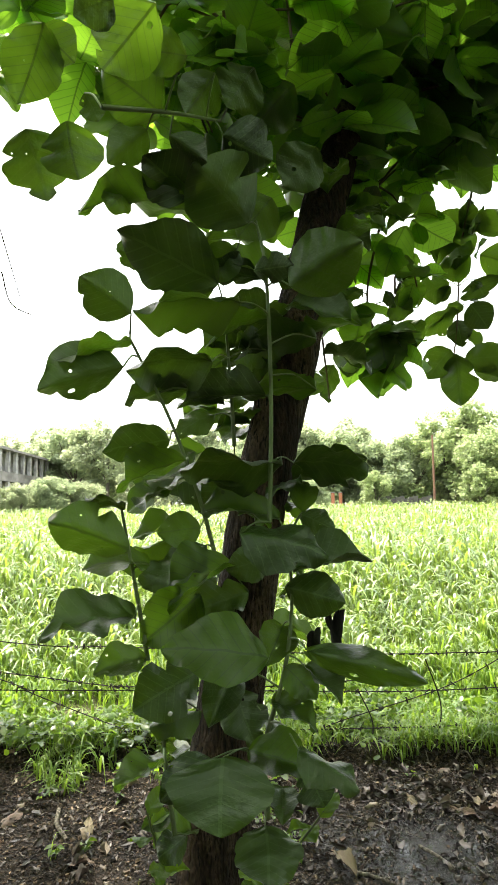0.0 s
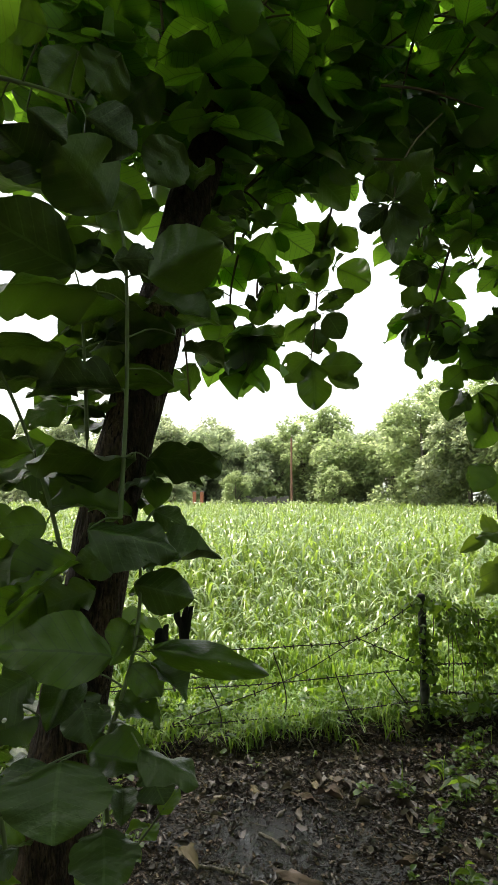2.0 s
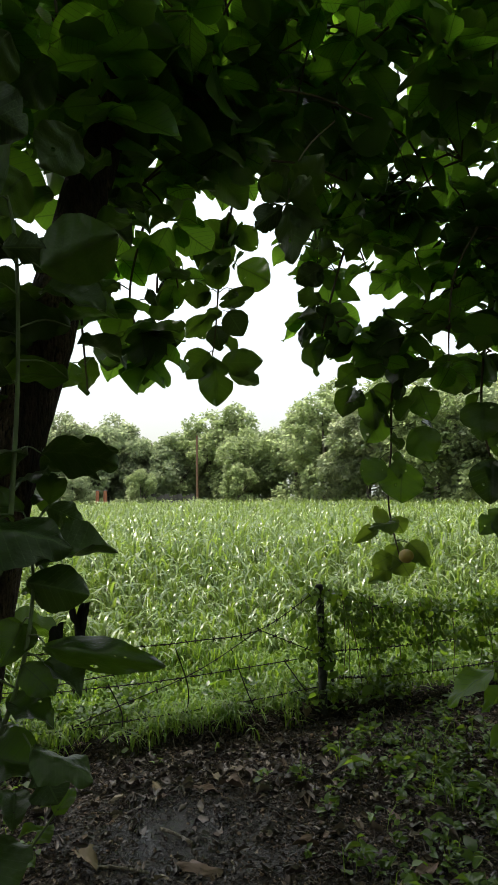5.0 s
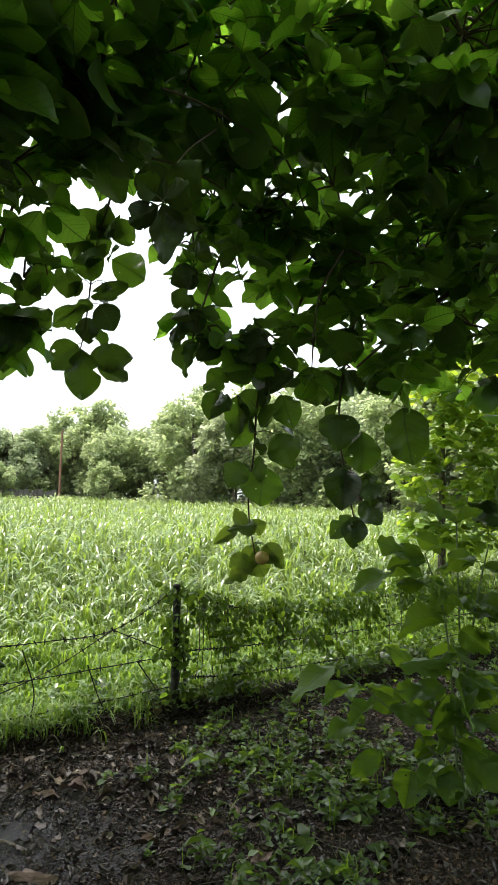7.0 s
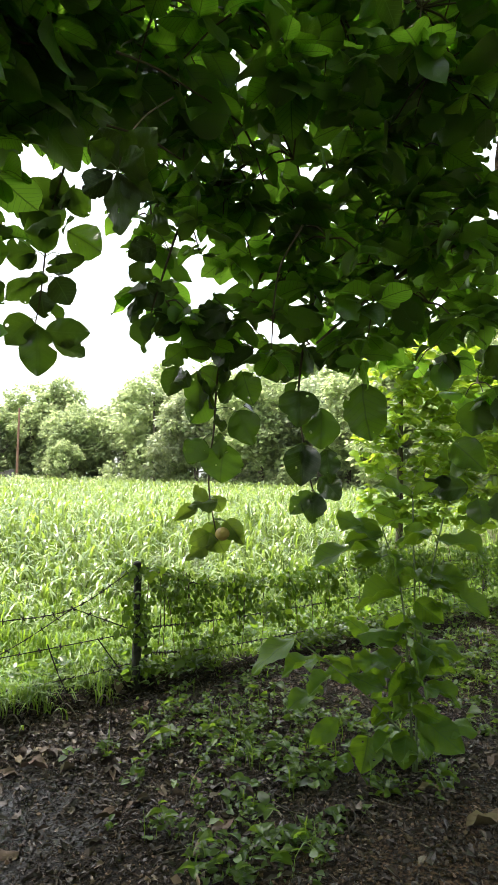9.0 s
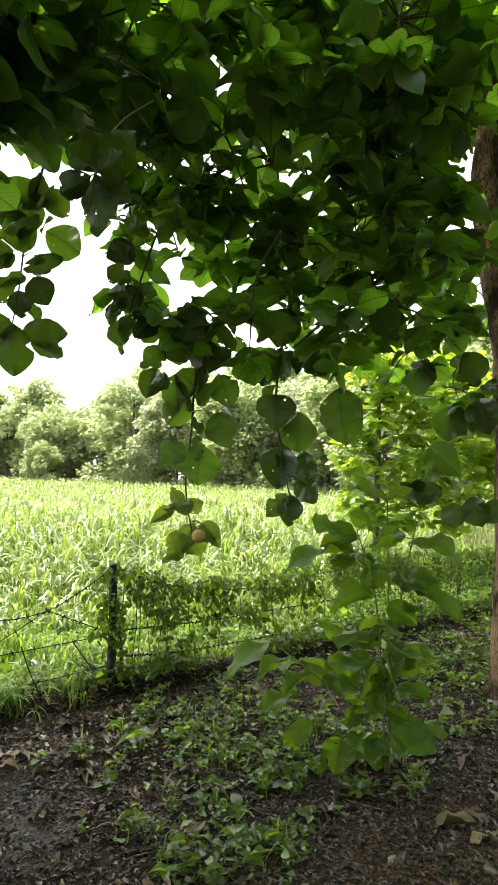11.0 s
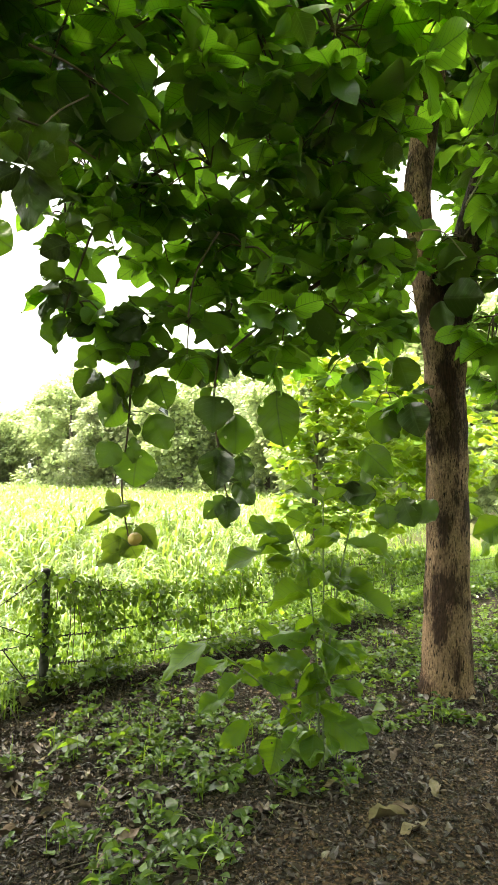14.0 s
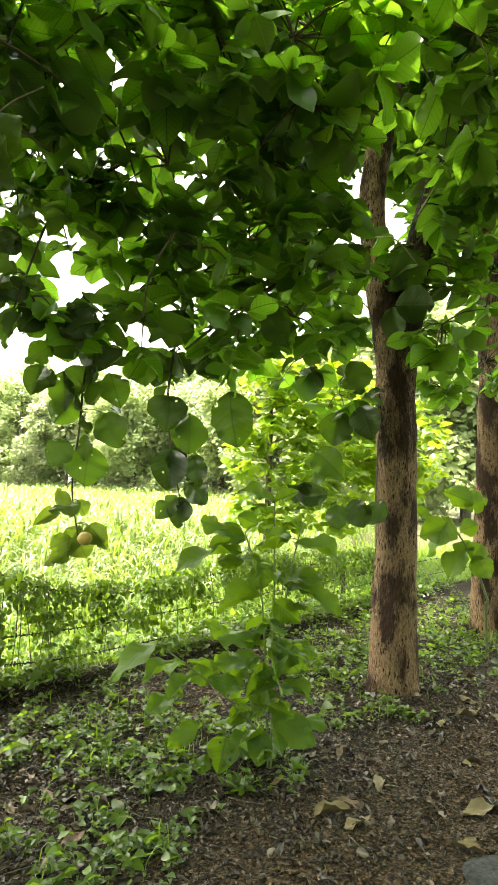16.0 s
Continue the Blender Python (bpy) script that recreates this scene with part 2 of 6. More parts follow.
def litter_material(name, steps, rough):
    m, nt, bsdf, out = material(name)
    rnd = nt.nodes.new("ShaderNodeNewGeometry").outputs["Random Per Island"]
    col = ramp(nt, rnd, steps)
    n1 = noise_at(nt, 40.0, 6.0)
    nt.links.new(mixed(nt, maths(nt, "MULTIPLY", n1, 0.6), col, (0.03, 0.021, 0.014)), bsdf.inputs["Base Color"])
    bsdf.inputs["Roughness"].default_value = rough
    bsdf.inputs["Specular IOR Level"].default_value = 0.5
    bumped(nt, bsdf, n1, 0.6, 0.006)
    return m


LITTER = litter_material("dry_leaf", ((0.0, (0.010, 0.007, 0.005)), (0.5, (0.026, 0.018, 0.012)), (0.8, (0.062, 0.043, 0.028)), (0.95, (0.13, 0.098, 0.066)), (1.0, (0.24, 0.19, 0.12))), 0.36)
DEAD_LEAF = litter_material("dead_leaf", ((0.0, (0.020, 0.014, 0.010)), (0.5, (0.055, 0.040, 0.028)), (0.8, (0.11, 0.083, 0.058)), (1.0, (0.22, 0.175, 0.115))), 0.38)
CRUMB = litter_material("soil_crumb", ((0.0, (0.006, 0.004, 0.003)), (0.45, (0.022, 0.014, 0.008)), (0.75, (0.062, 0.039, 0.021)), (0.93, (0.15, 0.098, 0.055)), (1.0, (0.26, 0.18, 0.11))), 0.7)


def fallen_material(name, colour):
    m, nt, bsdf, out = material(name)
    n1 = noise_at(nt, 1.2, 6.0, coords="Generated")
    n2 = noise_at(nt, 6.0, 6.0, coords="Generated")
    c = mixed(nt, n1, tuple(v * 1.25 for v in colour), tuple(v * 0.5 for v in colour))
    nt.links.new(mixed(nt, maths(nt, "MULTIPLY", n2, 0.85), c, (0.07, 0.042, 0.024)), bsdf.inputs["Base Color"])
    bsdf.inputs["Roughness"].default_value = 0.65
    bumped(nt, bsdf, n2, 0.5, 0.01)
    return m


YELLOW_LEAF = fallen_material("yellow_fallen_leaf", (0.20, 0.165, 0.08))
BROWN_LEAF = fallen_material("brown_fallen_leaf", (0.15, 0.10, 0.07))


def ground_material():
    m, nt, bsdf, out = material("soil")
    big, mid, fine = noise_at(nt, 0.7, 4.0), noise_at(nt, 5.0, 6.0), noise_at(nt, 55.0, 9.0)
    soil = ramp(nt, fine, ((0.36, (0.003, 0.0025, 0.002)), (0.50, (0.013, 0.009, 0.006)), (0.60, (0.045, 0.031, 0.020)), (0.68, (0.115, 0.085, 0.058))))
    soil = mixed(nt, ramp(nt, mid, ((0.4, (0, 0, 0)), (0.65, (0.6, 0.6, 0.6)))), soil, (0.024, 0.019, 0.014))
    tc = nt.nodes.new("ShaderNodeTexCoord")
    sep = nt.nodes.new("ShaderNodeSeparateXYZ")
    nt.links.new(tc.outputs["Object"], sep.inputs[0])
    edge = maths(nt, "ADD", maths(nt, "SUBTRACT", sep.outputs["Y"], 3.0), maths(nt, "MULTIPLY", maths(nt, "SUBTRACT", mid, 0.5), 1.2))
    edge = maths(nt, "MULTIPLY", edge, 2.0, True)
    green = mixed(nt, big, (0.06, 0.09, 0.025), (0.10, 0.12, 0.045))
    green = mixed(nt, fine, green, (0.12, 0.10, 0.06))
    # the wet patch beside the fence
    off = nt.nodes.new("ShaderNodeVectorMath")
    off.operation = "DISTANCE"
    nt.links.new(tc.outputs["Object"], off.inputs[0])
    off.inputs[1].default_value = (1.05, 2.1, 0.0)
    wet = maths(nt, "SUBTRACT", 1.05, maths(nt, "ADD", off.outputs["Value"], maths(nt, "MULTIPLY", mid, 0.9)))
    wet = maths(nt, "MULTIPLY", wet, 3.0, True)
    soil = mixed(nt, maths(nt, "MULTIPLY", wet, 0.7), soil, (0.006, 0.006, 0.006))
    # the trodden path is drier and browner than the ground by the fence
    path = maths(nt, "ADD", maths(nt, "SUBTRACT", 1.25, sep.outputs["Y"]), maths(nt, "MULTIPLY", maths(nt, "SUBTRACT", mid, 0.5), 1.4))
    path = maths(nt, "MULTIPLY", path, 1.6, True)
    dry = ramp(nt, fine, ((0.38, (0.007, 0.0045, 0.003)), (0.5, (0.040, 0.025, 0.014)), (0.64, (0.14, 0.092, 0.054))))
    soil = mixed(nt, path, soil, dry)
    nt.links.new(mixed(nt, edge, soil, green), bsdf.inputs["Base Color"])
    bsdf.inputs["Specular IOR Level"].default_value = 0.25
    rough = nt.nodes.new("ShaderNodeMapRange")
    nt.links.new(wet, rough.inputs["Value"])
    rough.inputs["To Min"].default_value, rough.inputs["To Max"].default_value = 0.78, 0.10
    nt.links.new(rough.outputs["Result"], bsdf.inputs["Roughness"])
    shine = nt.nodes.new("ShaderNodeMapRange")
    nt.links.new(wet, shine.inputs["Value"])
    shine.inputs["To Min"].default_value, shine.inputs["To Max"].default_value = 0.15, 1.0
    nt.links.new(shine.outputs["Result"], bsdf.inputs["Specular IOR Level"])
    bumped(nt, bsdf, maths(nt, "ADD", fine, mid), 1.0, 0.05)
    return m


SOIL = ground_material()


# ---- helpers for meshes ----
def mesh_of(name, verts, faces, mat, uvs=None, smooth=True):
    """One mesh from arrays; faces all of the same number of corners."""
    me = bpy.data.meshes.new(name)
    verts, faces = np.asarray(verts, np.float32), np.asarray(faces, np.int32)
    n, k = faces.shape
    me.vertices.add(len(verts))
    me.vertices.foreach_set("co", verts.ravel())
    me.loops.add(n * k)
    me.loops.foreach_set("vertex_index", faces.ravel())
    me.polygons.add(n)
    me.polygons.foreach_set("loop_start", np.arange(0, n * k, k, dtype=np.int32))
    me.polygons.foreach_set("use_smooth", np.full(n, smooth))
    if uvs is not None:
        layer = me.uv_layers.new(name="UVMap")
        layer.data.foreach_set("uv", np.asarray(uvs, np.float32)[faces.ravel()].ravel())
    me.update(calc_edges=True)
    me.materials.append(mat)
    return me


def part_mesh(name, me, parent=None, label="", m=None):
    ob = new(name, me)
    if parent:
        ob.parent = parent
    if m is not None:
        ob.matrix_basis = m
    if label:
        ob["label"] = label
    return ob


def part(name, bm, mat, parent, label="", smooth=False):
    me = bpy.data.meshes.new(name)
    bm.to_mesh(me)
    bm.free()
    me.materials.append(mat)
    if smooth:
        me.polygons.foreach_set("use_smooth", np.full(len(me.polygons), True))
    return part_mesh(name, me, parent, label)


def thing(name, at, label, category, group="", kind=""):
    ob = new(name)
    ob.location = at
    ob.empty_display_size = 0.1
    return tagged(ob, label, category, group, kind)


def curve_points(points, n):
    """n points evenly along a smooth line through the given ones (their last values may be radii)."""
    p = np.asarray(points, float)
    q = np.vstack([2 * p[0] - p[1], p, 2 * p[-1] - p[-2]])
    out = []
    for u in np.linspace(0, len(p) - 1.000001, n):
        i, f = int(u), u - int(u)
        a, b, c, d = q[i:i + 4]
        out.append(0.5 * (2 * b + (c - a) * f + (2 * a - 5 * b + 4 * c - d) * f * f + (3 * b - a - 3 * c + d) * f ** 3))
    return np.array(out)


def tube(points, sides=10, rings=24, rough=0.0, seed=0):
    """Vertices, faces of a round stem through points (x, y, z, radius), with uneven bark."""
    c = curve_points(points, rings)
    t = np.gradient(c[:, :3], axis=0)
    t /= np.linalg.norm(t, axis=1)[:, None]
    ref = np.array([1.0, 0.0, 0.0]) if abs(t[0, 0]) < 0.8 else np.array([0.0, 1.0, 0.0])
    u = np.cross(t, ref)
    u /= np.linalg.norm(u, axis=1)[:, None]
    v = np.cross(t, u)
    a = np.linspace(0, 2 * np.pi, sides, endpoint=False)
    ring = np.cos(a)[None, :, None] * u[:, None, :] + np.sin(a)[None, :, None] * v[:, None, :]
    r = np.abs(c[:, 3])[:, None] * np.ones((1, sides))
    if rough:
        for i in range(rings):
            for j in range(sides):
                w = ring[i, j] * 0.6 + np.array([seed * 3.1, 0, c[i, 2] * 2.2])
                r[i, j] *= 1 + rough * (noise.noise(Vector(w * 2.0)) + 0.5 * noise.noise(Vector(w * 6.0)))
    verts = (c[:, None, :3] + ring * r[:, :, None]).reshape(-1, 3)
    faces = [(i * sides + j, i * sides + (j + 1) % sides, (i + 1) * sides + (j + 1) % sides, (i + 1) * sides + j) for i in range(rings - 1) for j in range(sides)]
    return verts, np.array(faces)


def tube_part(name, points, mat, parent, sides=10, rings=24, rough=0.0, seed=0, label=""):
    v, f = tube(points, sides, rings, rough, seed)
    v = v - np.array(parent.location)[None, :] if parent else v
    return part_mesh(name, mesh_of(name, v, f, mat), parent, label)


def leaf_grid(rows, cols, fold=0.10, droop=0.25, wave=0.0, seed=0, broad=0.0, bites=0):
    """A broad leaf of unit length along y and unit width, from stalk to pointed tip: vertices, quads, uv."""
    g = np.random.default_rng(seed)
    s = 0.5 - 0.5 * np.cos(np.linspace(0, np.pi, rows))
    half = np.sin(np.pi * s ** (0.86 + broad)) ** 0.64 * 0.5 * (1 - 0.30 * s ** 6)
    half[0], half[-1] = 0.02, 0.004
    gnawed = [(g.choice((-1, 1)), g.uniform(0.25, 0.85), g.uniform(0.03, 0.07), g.uniform(0.25, 0.6)) for _ in range(bites)]
    p = g.uniform(0, 6.28, 6)
    twist, bow = g.uniform(-0.35, 0.35) * wave, g.uniform(-0.10, 0.10) * wave
    verts, uvs = [], []
    for i, y in enumerate(s):
        for j in range(cols):
            a = 2 * j / (cols - 1) - 1
            q = p[0] if a > 0 else p[1]
            rag = 1 + wave * abs(a) * (0.016 * math.sin(11 * y + q) + 0.016 * math.sin(27 * y + 2 * q) + 0.010 * math.sin(53 * y + q))
            for side, at, wide, deep in gnawed:
                if a * side > 0:
                    rag *= 1 - deep * abs(a) * math.exp(-((y - at) / wide) ** 2)
            x = a * half[i] * rag + bow * (y - y * y)
            z = fold * abs(a) * half[i] * 2 + droop * (y - y * y)
            z += wave * (0.055 * a * a * math.sin(9 * y + q) + 0.022 * abs(a) ** 3 * math.sin(23 * y + q * 1.7) + 0.012 * math.sin(19 * y - 5 * abs(a)))
            z += twist * a * half[i] * (y - 0.4)
            verts.append((x, y, z))
            uvs.append((0.5 + a * half[i], y))
    faces = [(i * cols + j, i * cols + j + 1, (i + 1) * cols + j + 1, (i + 1) * cols + j) for i in range(rows - 1) for j in range(cols - 1)]
    return np.array(verts), np.array(faces), np.array(uvs)


def leaf_cloud(name, base, along, normal, length, width, mat, grid):
    """Many leaves in one mesh, of one shape or of several in turn. base, along, normal: n x 3; length, width: n."""
    grids = grid if isinstance(grid, list) else [grid]
    n = len(base)
    pick = np.arange(n) % len(grids)
    gv, gu, gf = np.stack([g[0] for g in grids])[pick], np.stack([g[2] for g in grids])[pick], grids[0][1]
    along = along / np.linalg.norm(along, axis=1)[:, None]
    side = np.cross(along, normal)
    side /= np.linalg.norm(side, axis=1)[:, None] + 1e-9
    up = np.cross(side, along)
    v = base[:, None, :] + gv[:, :, 0:1] * (side * width[:, None])[:, None, :] + gv[:, :, 1:2] * (along * length[:, None])[:, None, :] + gv[:, :, 2:3] * (up * length[:, None])[:, None, :]
    k = gv.shape[1]
    f = gf[None] + (np.arange(n) * k)[:, None, None]
    return mesh_of(name, v.reshape(-1, 3), f.reshape(-1, gf.shape[1]), mat, gu.reshape(-1, 2))


LEAF_FINE = [leaf_grid(27, 9, fold, droop, wave * 0.72, seed=i, broad=broad, bites=bites) for i, (fold, droop, wave, broad, bites) in enumerate((
    (0.06, 0.18, 1.5, 0.0, 0), (0.20, 0.3, 1.8, 0.12, 1), (-0.14, 0.15, 2.0, -0.06, 0), (0.10, 0.38, 1.7, 0.16, 2), (0.02, -0.14, 2.2, 0.06, 0), (0.30, 0.22, 1.6, -0.08, 1),
    (-0.20, 0.30, 1.9, 0.14, 0), (0.38, 0.25, 1.5, 0.04, 0), (0.14, 0.42, 2.3, 0.0, 3), (0.24, 0.10, 1.7, 0.2, 1), (-0.05, 0.34, 2.1, 0.1, 0)))]
LEAF_MID = [leaf_grid(11, 5, fold, droop, 0.8, seed=9 + i, broad=broad) for i, (fold, droop, broad) in enumerate(((0.14, 0.28, 0.0), (0.05, 0.15, 0.2), (-0.12, 0.3, 0.1), (0.22, 0.4, -0.1), (0.0, -0.1, 0.15)))]
LEAF_LOW = [leaf_grid(5, 3, fold, droop, 0.0, broad=broad) for fold, droop, broad in ((0.12, 0.25, 0.0), (0.02, 0.12, 0.15), (-0.10, 0.3, 0.1))]
LEAF_WEED = [leaf_grid(7, 5, fold, droop, 0.9, seed=40 + i, broad=-0.18) for i, (fold, droop) in enumerate(((0.15, 0.3), (0.05, 0.18), (0.28, 0.4)))]
LEAF_TINY = leaf_grid(3, 2, 0.0, 0.15, 0.0)


def unit(v):
    return v / (np.linalg.norm(v, axis=-1, keepdims=True) + 1e-9)


def spray(blobs, per_m3, size, g, flat=0.55, shell=0.0, spread=2.2):
    """Leaf bases, directions, normals, lengths in the blobs (x, y, z, radius): each blob is the leafy end of a branch."""
    B, A, N, L = [], [], [], []
    for x, y, z, r in blobs:
        n = max(6, int(per_m3 * r ** spread))
        p = unit(g.normal(size=(n, 3))) * g.uniform(0.25, 1, (n, 1)) ** 0.45 * r
        p[:, 2] *= 0.8
        out = unit(p) * np.array([1, 1, 0.35]) + g.normal(size=(n, 3)) * 0.4
        out[:, 2] -= 0.35
        nor = g.normal(size=(n, 3)) * flat
        nor[:, 2] += 1.0
        nor += unit(p) * shell
        B.append(p + (x, y, z))
        A.append(unit(out))
        N.append(unit(nor))
        L.append(size * g.uniform(0.6, 1.25, n))
    return np.vstack(B), np.vstack(A), np.vstack(N), np.concatenate(L)


def rosettes(blobs, per, size, g, droop=0.7):
    """Like spray(), but the leaves stand in whorls of four to seven at the twig ends. Also gives the twigs, centre to node."""
    B, A, N, L, T = [], [], [], [], []
    for x, y, z, r in blobs:
        nodes = max(2, int(per * r ** 1.85 / 5))
        p = unit(g.normal(size=(nodes, 3))) * g.uniform(0.1, 1, (nodes, 1)) ** 0.45 * r * (1, 1, 0.85)
        for q in p:
            k = int(g.integers(4, 8))
            turn = g.uniform(0, 6.283) + np.arange(k) * 2.4
            hang = g.uniform(0.15, 1.0) * droop + g.normal(0, 0.3, k)
            along = np.stack([np.cos(turn), np.sin(turn), -hang], 1) + unit(q) * (0.5, 0.5, 0.2)
            up = np.array([0, 0, 1.0]) + g.normal(size=(k, 3)) * 0.45
            B.append(q + (x, y, z) + unit(along) * 0.02 + g.normal(0, 0.012, (k, 3)))
            A.append(unit(along))
            N.append(unit(up))
            L.append(size * g.uniform(0.55, 1.3, k) * g.uniform(0.8, 1.2))
            T.append(((x, y, z), q + (x, y, z)))
    return np.vstack(B), np.vstack(A), np.vstack(N), np.concatenate(L), T


def placed_leaf(parent, meshes, row, k, name="leaf"):
    """One leaf as a part, from (base, tip, width, turn about its midrib)."""
    bx, by, bz, tx, ty, tz, width, turn = row
    b, y = Vector((bx, by, bz)), Vector((tx - bx, ty - by, tz - bz))
    length = y.length
    y.normalize()
    side = y.cross(Vector((0, 0, 1))).normalized()
    up = side.cross(y)
    z = up * math.cos(radians(turn)) + side * math.sin(radians(turn))
    x = y.cross(z)
    m = Matrix((x * width, y * length, z * length)).transposed().to_4x4()
    m.translation = b - Vector(parent.location)
    return part_mesh(name, meshes[k % len(meshes)], parent, m=m)


# ---- ground ----
def spaced(lo, near_lo, near_hi, hi, step):
    out = list(np.arange(near_lo, near_hi, step))
    for sign, start, end in ((1, near_hi, hi), (-1, near_lo, lo)):
        at, gap = start, step
        while (end - at) * sign > 0:
            out.append(at)
            gap *= 1.28
            at += gap * sign
        out.append(end)
    return np.array(sorted(set(np.round(out, 4))))


def ground_height(x, y):
    h = 0.0
    if -8 < x < 16 and -8 < y < 8:
        h = 0.030 * noise.noise(Vector((x * 0.9, y * 0.9, 3.0))) + 0.018 * noise.noise(Vector((x * 4.0, y * 4.0, 0.0))) + 0.013 * noise.noise(Vector((x * 11.0, y * 11.0, 0.0)))
        h += 0.006 * noise.noise(Vector((x * 27.0, y * 27.0, 5.0)))
    # the grassy side stands a hand's width higher, with a broken edge
    edge = 2.93 + 0.10 * noise.noise(Vector((x * 1.1, 0.0, 7.0))) + 0.06 * noise.noise(Vector((x * 5.0, 0.0, 2.0)))
    h += 0.085 * min(1.0, max(0.0, (y - edge) / 0.06))
    if y > 3.0:
        h += 0.006 * (y - 3.0)
    return h


GX, GY = spaced(-1500, -1.6, 6.5, 1500, 0.03), spaced(-1500, 0.0, 3.2, 1500, 0.03)
gv = [(x, y, ground_height(x, y) if y < 80 else 0.46) for y in GY for x in GX]
nx = len(GX)
gf = [(i * nx + j, i * nx + j + 1, (i + 1) * nx + j + 1, (i + 1) * nx + j) for i in range(len(GY) - 1) for j in range(nx - 1)]
ground = new("ground", mesh_of("ground", gv, gf, SOIL))
tagged(ground, "damp brown soil under the trees with grass beyond the fence", "ground", kind="structure")


# ---- crop and grass: long arching blades ----
def blades(name, x, y, z, height, reach, width, mat, g, bend=(1.0, 2.1), segments=5):
    """Arching strap leaves from the points (x, y, z): all in one mesh."""
    n = len(x)
    a = g.uniform(0, 2 * np.pi, n)
    d = np.stack([np.cos(a), np.sin(a), np.zeros(n)], 1)
    s = np.stack([-np.sin(a), np.cos(a), np.zeros(n)], 1)
    tw = g.uniform(-0.5, 0.5, n)
    u = np.linspace(0, 1, segments + 1)
    sag = g.uniform(*bend, n)
    lift_of = 2 * np.sqrt(sag)
    V = np.zeros((n, segments + 1, 2, 3))
    for k, q in enumerate(u):
        rise = height * (lift_of * q - sag * q * q)
        out = reach * q ** 1.8
        c = np.stack([x, y, z + rise], 1) + d * out[:, None]
        w = width * (0.55 + 0.9 * q - 1.4 * q * q if q < 0.99 else 0.04)
        sd = s * np.cos(tw * q)[:, None]
        sd[:, 2] += np.sin(tw * q)
        V[:, k, 0], V[:, k, 1] = c - sd * (w / 2)[:, None], c + sd * (w / 2)[:, None]
    base = (np.arange(n) * (segments + 1) * 2)[:, None, None]
    f = np.array([(2 * k, 2 * k + 1, 2 * k + 3, 2 * k + 2) for k in range(segments)])[None] + base
    return mesh_of(name, V.reshape(-1, 3), f.reshape(-1, 4), mat)


def scatter(g, n, near, far, a0, a1):
    """n points between two distances and two bearings (degrees right of +y) from the gap in the tree row."""
    r = np.sqrt(g.uniform(near ** 2, far ** 2, n))
    a = np.radians(g.uniform(a0, a1, n))
    return 0.35 + r * np.sin(a), -0.7 + r * np.cos(a)


def crop_field():
    """Leafy plants, each with its leaves arching out from several heights of one stem."""
    xs, ys, zs, hs, ws, rs = [], [], [], [], [], []
    for plants, leaves, near, far, wide in ((5200, 8, 3.9, 11, 1.3), (6800, 7, 11, 24, 1.55), (7000, 6, 24, 46, 2.1), (7000, 5, 46, 78, 3.4)):
        x, y = scatter(rng, plants, near, far, -30, 84)
        keep = (y > 3.45 + 0.25 * np.sin(x * 1.7)) & (y > 4.0 + 0.35 * np.maximum(0, x - 5))
        x, y = x[keep], y[keep]
        grown = np.clip((y - 3.0) / 4.0, 0.22, 1.0)
        tall = 0.84 * grown * rng.uniform(0.62, 1.12, len(x)) + 0.05 * np.sin(x * 0.8 + y * 0.5)
        k = len(x) * leaves
        at = rng.uniform(0.12, 0.80, k) * np.repeat(tall, leaves)
        xs.append(np.repeat(x, leaves) + rng.normal(0, 0.02 * wide, k)), ys.append(np.repeat(y, leaves) + rng.normal(0, 0.02 * wide, k))
        zs.append(at)
        g = np.repeat(grown, leaves)
        hs.append(rng.uniform(0.10, 0.30, k) * (0.45 + 0.55 * g) * (0.8 + 0.2 * wide))
        ws.append(rng.uniform(0.019, 0.040, k) * wide * (0.55 + 0.45 * g))
        rs.append(rng.uniform(0.18, 0.44, k) * (0.45 + 0.55 * g) * (0.85 + 0.15 * wide))
    x, y, at, h, w, r = (np.concatenate(v) for v in (xs, ys, zs, hs, ws, rs))
    z = 0.07 + 0.006 * (y - 3.0) + at
    me = blades("crop", x, y, z, h, r, w, CROP_LEAF, rng, bend=(1.1, 4.2), segments=6)
    tagged(new("fodder_crop", me), "dense bright green fodder crop with long arching leaves", "crop", kind="stuff")


crop_field()


